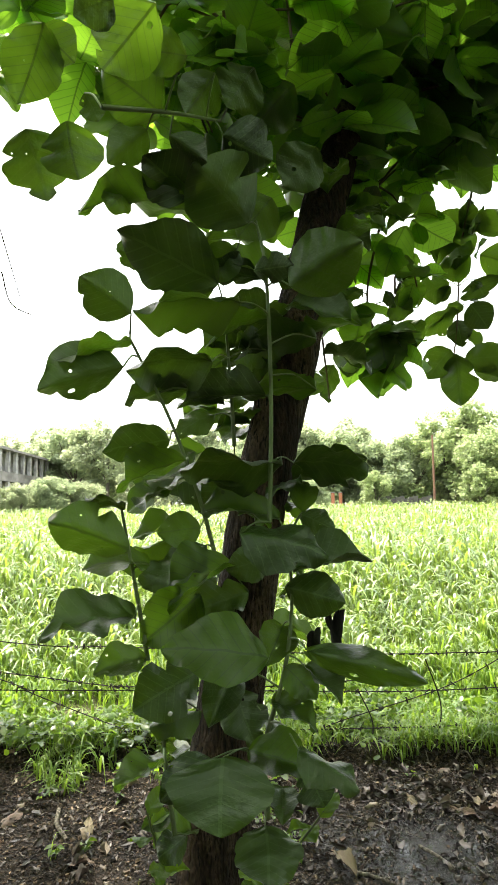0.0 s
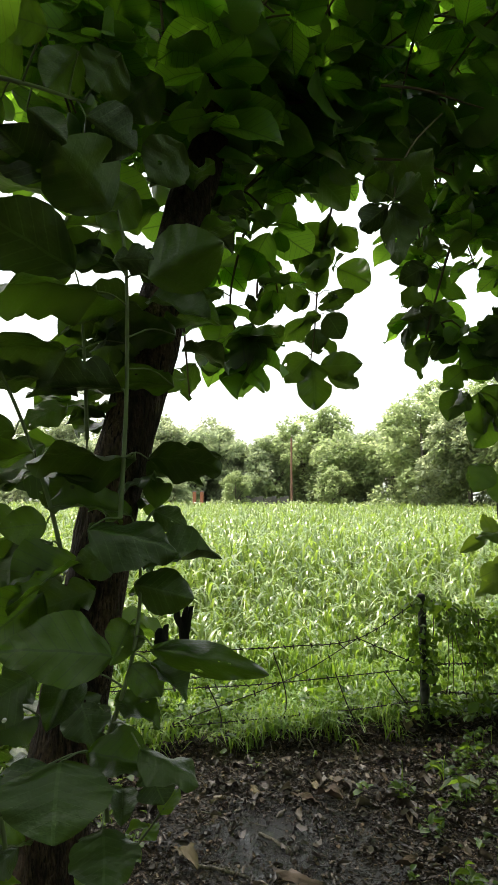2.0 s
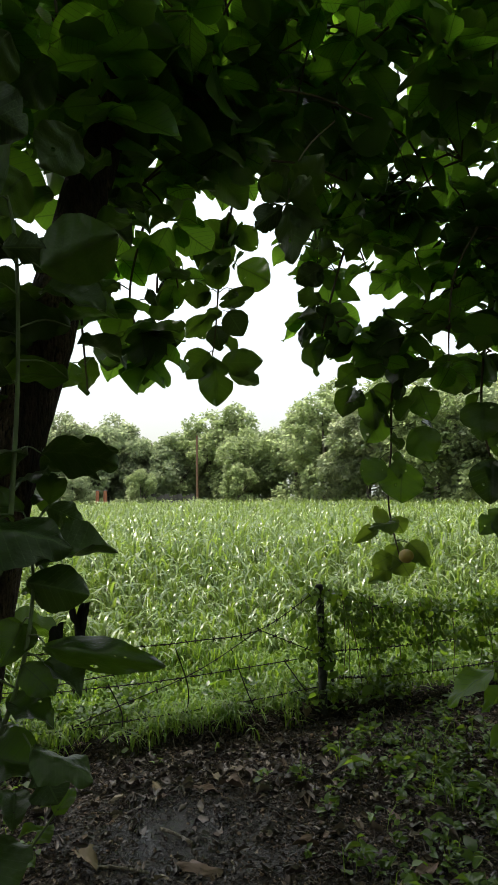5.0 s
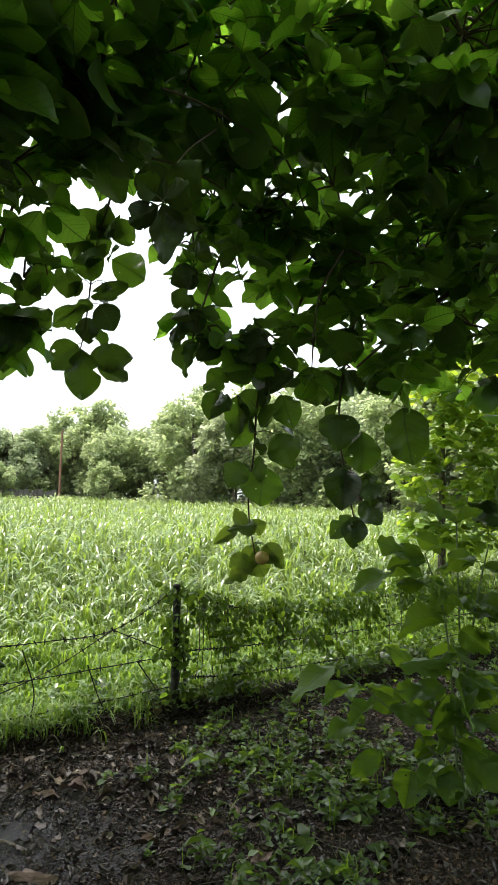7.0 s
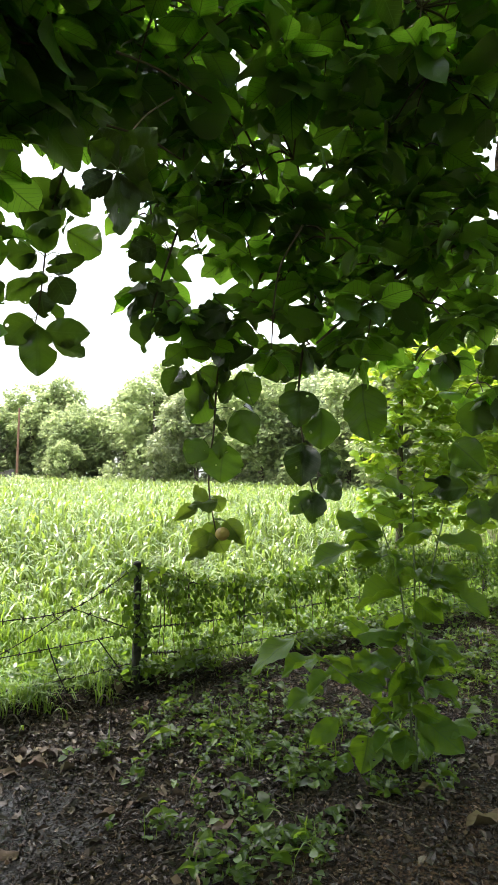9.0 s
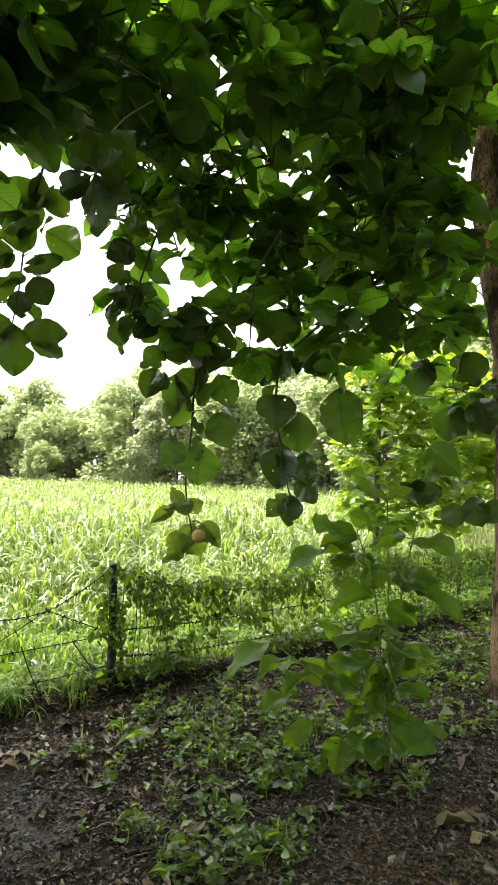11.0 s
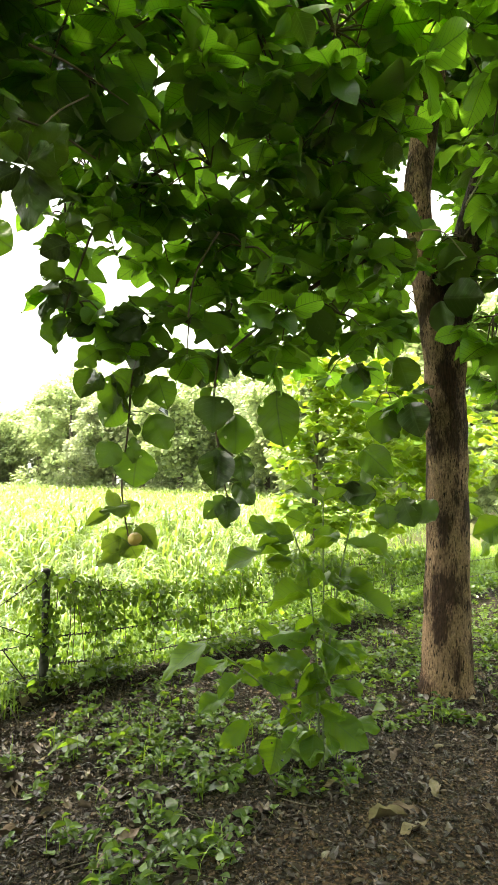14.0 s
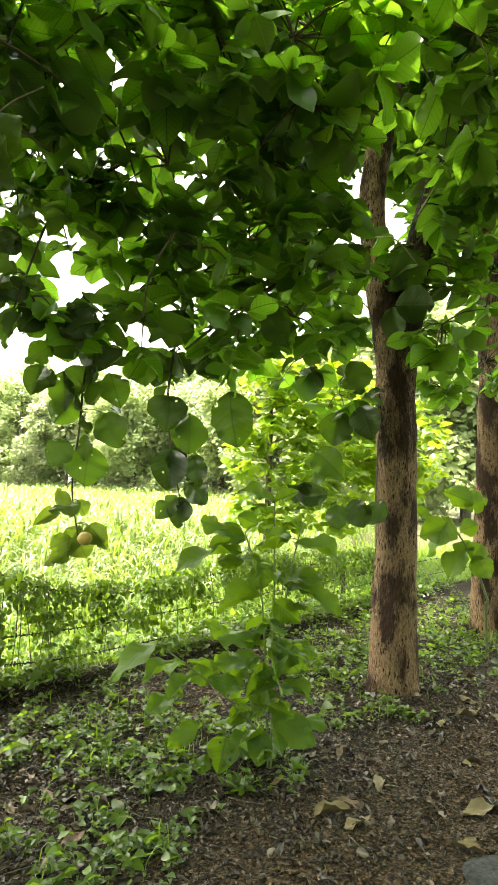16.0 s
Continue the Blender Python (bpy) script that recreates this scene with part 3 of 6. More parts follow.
def grass_strip():
    n = 56000
    x, y = rng.uniform(-3.0, 13.0, n), 2.8 + rng.gamma(2.2, 0.55, n)
    patchy = np.array([noise.noise(Vector((a * 1.3, b * 1.3, 5.0))) + 0.6 * noise.noise(Vector((a * 4.5, b * 4.5, 2.0))) for a, b in zip(x, y)])
    bare = np.hypot((x + 0.85) / 0.55, (y - 3.60) / 0.30)
    keep = (y < 6.5) & (patchy > -0.75) & (bare > rng.uniform(0.2, 1.3, n)) & ((y > 3.02) | (patchy > 0.38)) & ((x < 2.0) | (y > 3.10))
    x, y, patchy = x[keep], y[keep], patchy[keep]
    z = np.where(y > 2.98, 0.07 + 0.006 * (y - 3.0), 0.0)
    h = rng.uniform(0.06, 0.27, len(x)) * np.clip(0.35 + 0.40 * (y - 2.8), 0.3, 1.0) * (1 + 0.6 * patchy)
    me = blades("grass", x, y, z, h, rng.uniform(0.04, 0.20, len(x)), rng.uniform(0.008, 0.024, len(x)), GRASS_LEAF, rng, bend=(1.1, 4.2), segments=5)
    tagged(new("grass", me), "short bright green grass along the fence line", "grass", kind="stuff")
    # tufts spilling over the edge of the bank, and onto the soil where the bank runs out
    x = np.concatenate([rng.uniform(-2.4, 2.15, 3600), rng.uniform(-2.4, 0.0, 2200)])
    y = np.concatenate([2.94 + np.abs(rng.normal(0, 0.16, 3600)), rng.uniform(2.55, 3.0, 2200)])
    tuft = np.array([noise.noise(Vector((a * 3.2, b * 3.2, 25.0))) for a, b in zip(x, y)])
    keep = tuft > np.where(y > 2.94, 0.0, 0.06 + 0.5 * (2.95 - y))
    x, y = x[keep], y[keep]
    z = np.array([ground_height(a, b) for a, b in zip(x, y)]) - 0.004
    m = len(x)
    me = blades("grass", x, y, z, rng.uniform(0.03, 0.13, m), rng.uniform(0.05, 0.17, m), rng.uniform(0.006, 0.018, m), GRASS_LEAF, rng, bend=(1.2, 4.0), segments=4)
    tagged(new("grass", me), "bright grass tufts spilling over the bank edge", "grass", kind="stuff")
    # broad-leaved weeds among the grass
    m = 15000
    x, y = rng.uniform(-2.5, 9.0, m), 2.9 + rng.gamma(1.6, 0.35, m)
    p = np.array([noise.noise(Vector((a * 1.8, b * 1.8, 15.0))) for a, b in zip(x, y)])
    keep = p > -0.22
    x, y = x[keep], y[keep]
    m = len(x)
    B = np.stack([x, y, 0.07 + rng.uniform(0.0, 0.14, m)], 1)
    A = rng.normal(size=(m, 3)) * (1, 1, 0.4) + (0, 0, 0.2)
    L = rng.uniform(0.03, 0.075, m)
    me = leaf_cloud("bank_weeds", B, A, unit(rng.normal(size=(m, 3)) * 0.5 + (0, 0, 1)), L, L * 0.6, WEED_LEAF, LEAF_LOW)
    tagged(new("bank_weeds", me), "low leafy weeds mixed into the grass by the fence", "weeds", kind="stuff")


grass_strip()


# ---- trees ----
CROWN_ONE = [
    (0.01, 1.09, 2.92, 0.32), (0.24, 1.24, 3.08, 0.4), (0.48, 1.44, 3.15, 0.45), (0.76, 1.55, 3.29, 0.5), (1.10, 1.66, 3.36, 0.5), (1.40, 1.83, 3.34, 0.45),
    (0.12, 1.12, 2.74, 0.22), (0.38, 1.41, 2.85, 0.3), (0.69, 1.73, 3.06, 0.4), (1.02, 1.91, 3.22, 0.4), (1.34, 2.03, 3.27, 0.33), (0.60, 1.87, 2.84, 0.28),
    (0.88, 1.92, 2.86, 0.3), (1.11, 2.02, 3.02, 0.22), (0.86, 2.13, 2.67, 0.2), (1.02, 2.27, 2.49, 0.16), (0.75, 2.35, 2.41, 0.12), (0.89, 2.37, 2.27, 0.14),
    (1.03, 2.36, 2.20, 0.1),
]
CROWN_TWO = [
    (0.92, 1.91, 3.51, 0.5), (1.23, 1.71, 3.50, 0.5), (1.57, 1.56, 3.50, 0.5), (1.89, 1.35, 3.51, 0.5), (2.23, 1.17, 3.57, 0.5), (2.58, 0.95, 3.58, 0.5),
    (1.00, 2.16, 3.31, 0.4), (1.71, 1.68, 3.27, 0.3), (2.11, 1.42, 3.42, 0.35), (2.45, 1.24, 3.46, 0.4), (2.79, 1.05, 3.43, 0.45), (1.84, 1.77, 3.02, 0.2),
    (2.09, 1.79, 2.95, 0.28), (2.39, 1.61, 3.09, 0.3), (2.65, 1.43, 3.21, 0.3), (3.04, 1.31, 3.22, 0.4), (1.99, 1.96, 2.74, 0.16), (2.28, 1.90, 2.76, 0.2),
    (2.60, 1.76, 2.79, 0.28), (3.00, 1.58, 2.93, 0.33), (3.39, 1.42, 2.94, 0.35), (1.89, 2.13, 2.49, 0.12), (2.56, 1.94, 2.47, 0.2), (2.88, 1.82, 2.71, 0.22),
]
CROWN_TWO_MORE = [
    (3.38, 1.66, 2.55, 0.3), (2.17, 2.17, 2.23, 0.14), (2.50, 2.07, 2.19, 0.16), (2.81, 1.93, 2.24, 0.14), (3.30, 1.85, 2.33, 0.25), (3.69, 1.69, 2.32, 0.3),
]
CROWN_TWO_EDGE = [
    (1.94, 2.08, 3.08, 0.24), (1.96, 1.7, 3.05, 0.24), (2.21, 1.76, 2.97, 0.19), (2.54, 1.88, 3.29, 0.19), (2.08, 2.15, 2.86, 0.16), (2.47, 2.09, 2.9, 0.2),
    (2.45, 1.66, 2.85, 0.22), (2.51, 1.47, 3.01, 0.2), (2.52, 1.48, 2.66, 0.19), (1.94, 2.1, 2.37, 0.18), (2.07, 2.42, 2.73, 0.18), (2.56, 1.88, 2.56, 0.24),
    (2.99, 2.06, 2.51, 0.22), (2.91, 1.57, 2.65, 0.18), (2.4, 1.77, 2.29, 0.24), (2.9, 1.44, 2.83, 0.17), (3.02, 1.31, 3.04, 0.22), (1.94, 2.29, 2.87, 0.23),
    (2.7, 1.34, 2.28, 0.2), (2.88, 1.67, 2.25, 0.16), (3.24, 1.41, 2.45, 0.23), (3.2, 1.23, 2.75, 0.18),
]
CROWN_TWO_BACK = [
    (3.83, 1.64, 3.06, 0.24), (4.76, 1.9, 3.02, 0.27), (3.96, 1.46, 3.06, 0.25), (4.5, 1.48, 3.11, 0.23), (3.93, 2.52, 3.57, 0.23), (4.59, 1.06, 3.08, 0.26),
    (4.62, 1.27, 2.9, 0.27), (4.2, 2.24, 3.52, 0.3), (4.03, 1.88, 2.93, 0.27), (4.6, 2.01, 2.82, 0.24), (4.28, 0.96, 2.57, 0.3), (4.35, 1.2, 3.19, 0.25),
]
CROWN_THREE = [
    (2.88, 1.04, 3.82, 0.5), (3.31, 0.81, 4.00, 0.5), (3.69, 0.51, 4.05, 0.5), (2.94, 1.30, 3.53, 0.35), (3.22, 1.33, 3.71, 0.35), (3.90, 0.74, 3.81, 0.4),
    (4.58, 0.74, 3.70, 0.4), (3.35, 1.52, 3.33, 0.3), (3.62, 1.56, 3.03, 0.25), (4.82, 1.13, 3.39, 0.35), (5.19, 0.97, 3.20, 0.4), (3.83, 1.68, 2.64, 0.25),
    (4.12, 1.68, 2.54, 0.17), (5.01, 1.26, 2.70, 0.3), (5.90, 1.28, 2.63, 0.4), (4.36, 1.83, 2.16, 0.2), (5.46, 1.45, 2.28, 0.25), (5.96, 1.95, 4.68, 0.35),
    (5.87, 1.76, 4.98, 0.4), (6.62, 2.17, 4.39, 0.35), (7.26, 1.92, 4.54, 0.45),
]
# leaves: base (x, y, z), tip (x, y, z), width, turn about the midrib in degrees
SHOOT_LOW = [
    (0.340, 0.850, 1.107, 0.085, 0.823, 1.137, 0.160, -50),
    (0.011, 1.036, 1.066, -0.111, 0.961, 1.044, 0.090, -47),
    (0.445, 0.974, 1.092, 0.718, 0.840, 1.045, 0.080, 74),
    (0.152, 1.037, 1.027, -0.013, 0.981, 0.944, 0.146, -71),
    (0.389, 1.054, 1.034, 0.466, 0.991, 0.963, 0.081, 55),
    (0.443, 1.055, 1.033, 0.530, 0.980, 0.952, 0.087, 14),
    (0.148, 1.153, 0.886, 0.018, 1.061, 0.874, 0.099, -29),
    (0.243, 1.039, 1.025, 0.187, 0.952, 0.910, 0.096, -36),
    (0.349, 1.067, 0.941, 0.469, 1.017, 0.876, 0.090, 22),
    (0.076, 0.926, 0.839, -0.023, 0.822, 0.813, 0.090, -1),
]
SHOOT_FOOT = [
    (0.198, 0.898, 0.856, 0.080, 0.832, 0.789, 0.094, -51),
    (0.227, 0.874, 0.869, 0.224, 0.770, 0.739, 0.223, -5),
    (0.287, 0.955, 0.852, 0.451, 0.881, 0.829, 0.112, 42),
    (0.410, 0.856, 0.889, 0.537, 0.767, 0.837, 0.101, 10),
    (0.438, 0.972, 0.802, 0.474, 0.928, 0.726, 0.098, 40),
    (0.326, 0.911, 0.694, 0.329, 0.795, 0.616, 0.146, 2),
    (0.374, 1.031, 0.729, 0.369, 0.956, 0.672, 0.076, -2),
    (0.114, 1.077, 0.588, 0.050, 1.002, 0.573, 0.080, -51),
    (0.060, 1.141, 0.616, -0.012, 1.101, 0.593, 0.055, -59),
    (0.254, 1.134, 0.937, 0.308, 1.046, 0.817, 0.120, 30),
]
SHOOT_WAIST = [
    (-0.020, 0.959, 1.360, -0.199, 0.856, 1.439, 0.137, 72),
    (-0.034, 0.980, 1.470, -0.122, 0.904, 1.494, 0.074, 18),
    (0.151, 1.162, 1.408, 0.026, 1.139, 1.394, 0.098, -87),
    (0.388, 1.215, 1.427, 0.142, 1.181, 1.457, 0.155, -35),
    (0.272, 1.000, 1.397, 0.507, 0.975, 1.336, 0.151, 47),
    (0.017, 1.066, 1.312, -0.156, 1.006, 1.305, 0.114, -34),
    (0.170, 1.140, 1.359, -0.010, 1.086, 1.248, 0.135, -36),
    (0.422, 1.118, 1.277, 0.640, 1.066, 1.310, 0.140, 29),
    (0.396, 1.101, 1.240, 0.560, 1.065, 1.199, 0.118, 80),
    (0.252, 1.127, 1.302, 0.075, 1.042, 1.176, 0.145, -26),
    (0.000, 0.950, 1.187, -0.215, 0.845, 1.160, 0.149, -30),
]
SHOOT_WAIST_INNER = [
    (0.155, 1.101, 1.227, -0.002, 1.042, 1.102, 0.151, -74),
    (0.435, 1.209, 1.599, 0.655, 1.172, 1.562, 0.140, -45),
    (0.537, 1.313, 1.619, 0.668, 1.250, 1.612, 0.090, -28),
    (0.463, 1.282, 1.446, 0.468, 1.212, 1.543, 0.081, -11),
    (0.460, 1.253, 1.439, 0.551, 1.187, 1.392, 0.077, 75),
    (0.291, 1.153, 1.218, 0.114, 1.107, 1.164, 0.118, -72),
    (0.358, 1.118, 1.326, 0.228, 1.099, 1.290, 0.099, -83),
    (0.388, 1.154, 1.120, 0.335, 1.074, 1.030, 0.101, -35),
]
SHOOT_CHEST = [
    (-0.012, 0.940, 1.920, -0.197, 0.886, 1.852, 0.127, 13),
    (-0.030, 0.928, 1.844, -0.223, 0.826, 1.765, 0.144, 68),
    (0.194, 1.108, 1.897, -0.046, 1.033, 1.859, 0.158, 38),
    (0.215, 1.236, 1.927, 0.103, 1.209, 1.829, 0.111, 87),
    (0.124, 1.128, 1.817, -0.064, 1.103, 1.774, 0.121, 37),
    (0.352, 1.178, 1.805, 0.114, 1.144, 1.790, 0.149, 36),
    (0.187, 1.311, 1.766, 0.068, 1.262, 1.694, 0.091, -55),
    (0.073, 1.069, 1.660, -0.104, 1.001, 1.625, 0.120, 53),
    (0.127, 1.017, 1.599, -0.059, 0.976, 1.513, 0.130, 37),
    (0.397, 1.139, 1.592, 0.096, 1.119, 1.582, 0.187, 26),
    (0.250, 1.317, 1.609, 0.154, 1.279, 1.474, 0.112, -76),
]
SHOOT_SHOULDER = [
    (0.216, 1.062, 2.117, -0.054, 0.947, 2.231, 0.195, 48),
    (-0.015, 0.955, 1.998, -0.131, 0.862, 2.069, 0.133, 62),
    (0.281, 1.017, 2.045, -0.008, 0.945, 2.003, 0.186, 18),
    (0.416, 0.927, 2.059, 0.600, 0.843, 2.140, 0.174, -63),
    (0.158, 1.074, 2.325, -0.173, 0.987, 2.311, 0.212, -0),
    (0.309, 1.027, 2.282, 0.157, 0.926, 2.407, 0.226, 50),
    (0.513, 1.196, 1.983, 0.321, 1.194, 2.004, 0.120, 47),
    (0.513, 1.238, 1.831, 0.300, 1.184, 1.825, 0.136, 25),
    (0.356, 1.271, 1.969, 0.268, 1.207, 2.009, 0.082, 61),
    (0.414, 1.285, 2.085, 0.266, 1.258, 1.968, 0.118, 64),
    (0.105, 1.241, 2.114, -0.009, 1.189, 2.036, 0.092, 83),
]
SHOOT_HEAD = [
    (0.079, 0.881, 2.523, -0.057, 0.786, 2.587, 0.158, 49),
    (0.241, 0.972, 2.516, 0.379, 0.987, 2.446, 0.160, -59),
    (0.139, 1.023, 2.360, 0.022, 0.921, 2.431, 0.146, 49),
    (0.099, 0.903, 2.475, 0.197, 0.906, 2.402, 0.085, -66),
    (-0.135, 0.490, 2.235, -0.111, 0.559, 2.117, 0.131, -34),
    (-0.039, 0.449, 2.222, -0.024, 0.482, 2.121, 0.119, -36),
    (-0.087, 0.448, 2.429, -0.161, 0.510, 2.301, 0.111, 23),
    (-0.107, 0.479, 2.441, -0.041, 0.501, 2.382, 0.088, -60),
    (0.124, 0.510, 2.520, 0.007, 0.532, 2.388, 0.143, 49),
    (0.040, 0.490, 2.511, -0.040, 0.484, 2.471, 0.086, 50),
    (-0.103, 0.795, 2.526, -0.073, 0.822, 2.467, 0.068, -50),
]
SHOOT_CROWN = [
    (0.167, 0.708, 2.553, 0.051, 0.674, 2.543, 0.096, 52),
    (0.039, 0.890, 2.485, -0.070, 0.902, 2.398, 0.103, 55),
    (-0.032, 1.017, 2.395, -0.086, 0.975, 2.307, 0.088, -88),
    (0.224, 0.892, 2.644, 0.143, 0.917, 2.549, 0.124, 51),
    (0.332, 0.939, 2.694, 0.251, 0.943, 2.580, 0.146, 65),
    (0.453, 1.074, 2.738, 0.331, 1.137, 2.636, 0.158, 49),
    (0.530, 1.201, 2.615, 0.419, 1.211, 2.490, 0.159, 69),
    (0.377, 1.054, 2.371, 0.275, 1.064, 2.257, 0.141, 69),
    (-0.011, 1.180, 2.315, -0.084, 1.150, 2.213, 0.093, 84),
    (0.271, 1.212, 2.286, 0.163, 1.209, 2.176, 0.112, 74),
    (0.322, 0.948, 2.108, 0.430, 0.936, 2.117, 0.080, -68),
]
SPRAY_DARK = [
    (1.534, 2.683, 3.000, 1.510, 2.563, 3.125, 0.108, 16),
    (1.564, 2.665, 2.961, 1.368, 2.627, 3.068, 0.148, 55),
    (1.570, 2.585, 2.930, 1.654, 2.491, 3.016, 0.145, -55),
    (1.506, 2.760, 2.938, 1.324, 2.789, 2.944, 0.165, 68),
    (1.567, 2.725, 2.861, 1.372, 2.758, 2.787, 0.198, 73),
    (1.588, 2.634, 2.830, 1.756, 2.546, 2.722, 0.190, -75),
    (1.572, 2.689, 2.709, 1.624, 2.694, 2.604, 0.202, -59),
    (1.469, 2.815, 2.739, 1.309, 2.819, 2.670, 0.163, 78),
    (1.553, 2.846, 2.614, 1.313, 2.898, 2.435, 0.188, 27),
    (1.571, 2.772, 2.594, 1.661, 2.758, 2.443, 0.154, -72),
    (1.564, 2.994, 2.564, 1.587, 2.981, 2.396, 0.132, 81),
    (1.485, 2.697, 3.052, 1.486, 2.754, 2.791, 0.213, 16),
]
SPRAY_TIP = [
    (1.510, 2.968, 2.380, 1.370, 2.997, 2.203, 0.180, 86),
    (1.513, 2.882, 2.332, 1.531, 2.895, 2.023, 0.204, -36),
    (1.582, 2.933, 2.312, 1.816, 2.820, 2.312, 0.165, -78),
    (1.627, 2.933, 2.243, 1.796, 2.837, 2.170, 0.129, -63),
]
SPRAY_HEART = [
    (1.127, 0.945, 2.352, 1.150, 0.962, 2.171, 0.125, 8),
    (1.119, 0.951, 2.348, 1.031, 0.967, 2.271, 0.085, 70),
    (1.144, 0.940, 2.348, 1.223, 0.879, 2.273, 0.085, -70),
    (1.154, 0.980, 2.379, 1.057, 0.919, 2.451, 0.120, 40),
    (1.158, 0.973, 2.387, 1.203, 0.841, 2.466, 0.120, -45),
    (1.111, 0.897, 2.341, 1.146, 0.805, 2.365, 0.100, -70),
    (1.103, 0.943, 2.375, 1.023, 0.905, 2.394, 0.090, 60),
]
SPRAY_INNER = [
    (0.945, 2.285, 2.306, 0.972, 2.268, 2.092, 0.206, 71),
    (1.046, 2.350, 2.361, 1.118, 2.299, 2.221, 0.182, 79),
    (0.816, 2.323, 2.276, 0.790, 2.361, 2.096, 0.150, 41),
    (0.873, 2.371, 2.411, 0.828, 2.399, 2.232, 0.163, 64),
    (1.042, 2.214, 2.540, 1.115, 2.213, 2.403, 0.133, -70),
    (0.718, 2.328, 2.155, 0.686, 2.357, 1.967, 0.120, 22),
    (0.612, 2.227, 2.099, 0.566, 2.208, 1.972, 0.115, -68),
    (1.038, 2.328, 2.684, 1.165, 2.325, 2.607, 0.128, -66),
    (0.929, 2.373, 2.657, 1.008, 2.300, 2.715, 0.128, -55),
    (0.774, 2.292, 2.522, 0.698, 2.295, 2.415, 0.122, 83),
    (0.995, 2.258, 2.448, 1.090, 2.192, 2.374, 0.132, -86),
    (0.897, 2.332, 2.227, 1.005, 2.289, 2.153, 0.144, -84),
]
SPRAY_EDGE = [
    (1.795, 1.970, 2.254, 1.759, 1.992, 2.050, 0.129, 43),
    (1.779, 2.041, 2.384, 1.701, 2.053, 2.238, 0.103, -40),
    (1.767, 1.928, 2.413, 1.637, 1.931, 2.444, 0.103, 65),
    (1.790, 1.952, 2.599, 1.675, 2.022, 2.530, 0.119, 70),
    (1.739, 1.891, 2.641, 1.774, 1.801, 2.663, 0.104, -54),
    (1.882, 2.017, 2.398, 1.762, 2.066, 2.328, 0.120, 78),
    (1.957, 2.053, 2.298, 1.874, 2.080, 2.168, 0.151, -89),
    (2.017, 2.026, 2.119, 1.902, 2.060, 2.019, 0.119, -90),
    (2.051, 2.171, 2.052, 2.004, 2.172, 1.875, 0.130, -64),
    (2.023, 2.014, 2.239, 2.123, 1.968, 2.062, 0.181, -77),
    (2.072, 1.955, 2.296, 2.154, 1.859, 2.169, 0.149, 89),
]
SPRAY_FRUIT = [
    (2.312, 2.247, 1.273, 2.251, 2.278, 1.400, 0.104, 86),
    (2.352, 2.197, 1.307, 2.177, 2.237, 1.281, 0.112, -42),
    (2.400, 2.291, 1.122, 2.434, 2.233, 1.007, 0.187, 65),
    (2.325, 2.237, 1.129, 2.221, 2.280, 1.069, 0.137, -80),
    (2.401, 2.180, 1.196, 2.460, 2.082, 1.067, 0.149, 69),
    (2.387, 2.292, 1.335, 2.416, 2.249, 1.246, 0.140, 70),
    (2.312, 2.345, 1.267, 2.176, 2.383, 1.185, 0.101, -69),
    (2.400, 2.319, 1.070, 2.235, 2.342, 0.966, 0.134, -71),
    (2.410, 2.280, 1.188, 2.318, 2.283, 1.045, 0.153, -60),
    (2.427, 2.160, 1.165, 2.428, 2.103, 1.091, 0.130, 41),
]
SPRAY_HANG = [
    (2.871, 1.940, 1.366, 2.830, 1.918, 1.184, 0.140, -19),
    (2.956, 1.983, 1.449, 2.992, 1.855, 1.327, 0.143, 68),
    (2.839, 1.943, 1.366, 2.716, 1.982, 1.236, 0.114, -64),
    (2.900, 1.597, 1.972, 2.951, 1.575, 1.658, 0.240, -50),
    (2.703, 1.905, 1.944, 2.678, 1.884, 1.731, 0.213, -9),
    (2.873, 1.898, 1.860, 2.862, 1.885, 1.618, 0.207, 3),
    (2.768, 1.926, 1.641, 2.737, 1.912, 1.399, 0.196, -24),
    (2.969, 1.949, 1.617, 2.959, 1.891, 1.418, 0.136, 36),
    (2.247, 2.122, 1.908, 2.153, 2.185, 1.746, 0.164, 85),
    (2.387, 2.175, 1.631, 2.347, 2.165, 1.414, 0.233, -42),
    (2.264, 2.225, 1.659, 2.167, 2.227, 1.520, 0.147, -65),
    (2.412, 2.105, 1.823, 2.470, 2.016, 1.630, 0.179, 74),
]
SPRAY_HANG_UPPER = [
    (2.288, 2.133, 2.074, 2.256, 2.165, 1.913, 0.160, 76),
    (2.385, 2.020, 2.038, 2.412, 1.947, 1.843, 0.157, 62),
    (2.525, 1.972, 2.210, 2.560, 1.935, 1.982, 0.193, 85),
    (2.702, 1.958, 2.232, 2.684, 2.008, 2.003, 0.183, 59),
    (2.167, 2.149, 2.030, 2.186, 2.139, 1.809, 0.138, -61),
    (2.319, 2.043, 2.226, 2.299, 2.063, 2.034, 0.190, 78),
    (2.969, 1.906, 2.260, 3.015, 1.813, 2.082, 0.172, 80),
    (2.145, 1.960, 2.371, 2.147, 1.943, 2.153, 0.167, 41),
    (3.034, 1.786, 2.215, 2.887, 1.869, 2.108, 0.153, 89),
    (2.759, 1.878, 2.460, 2.716, 1.924, 2.228, 0.201, 81),
]
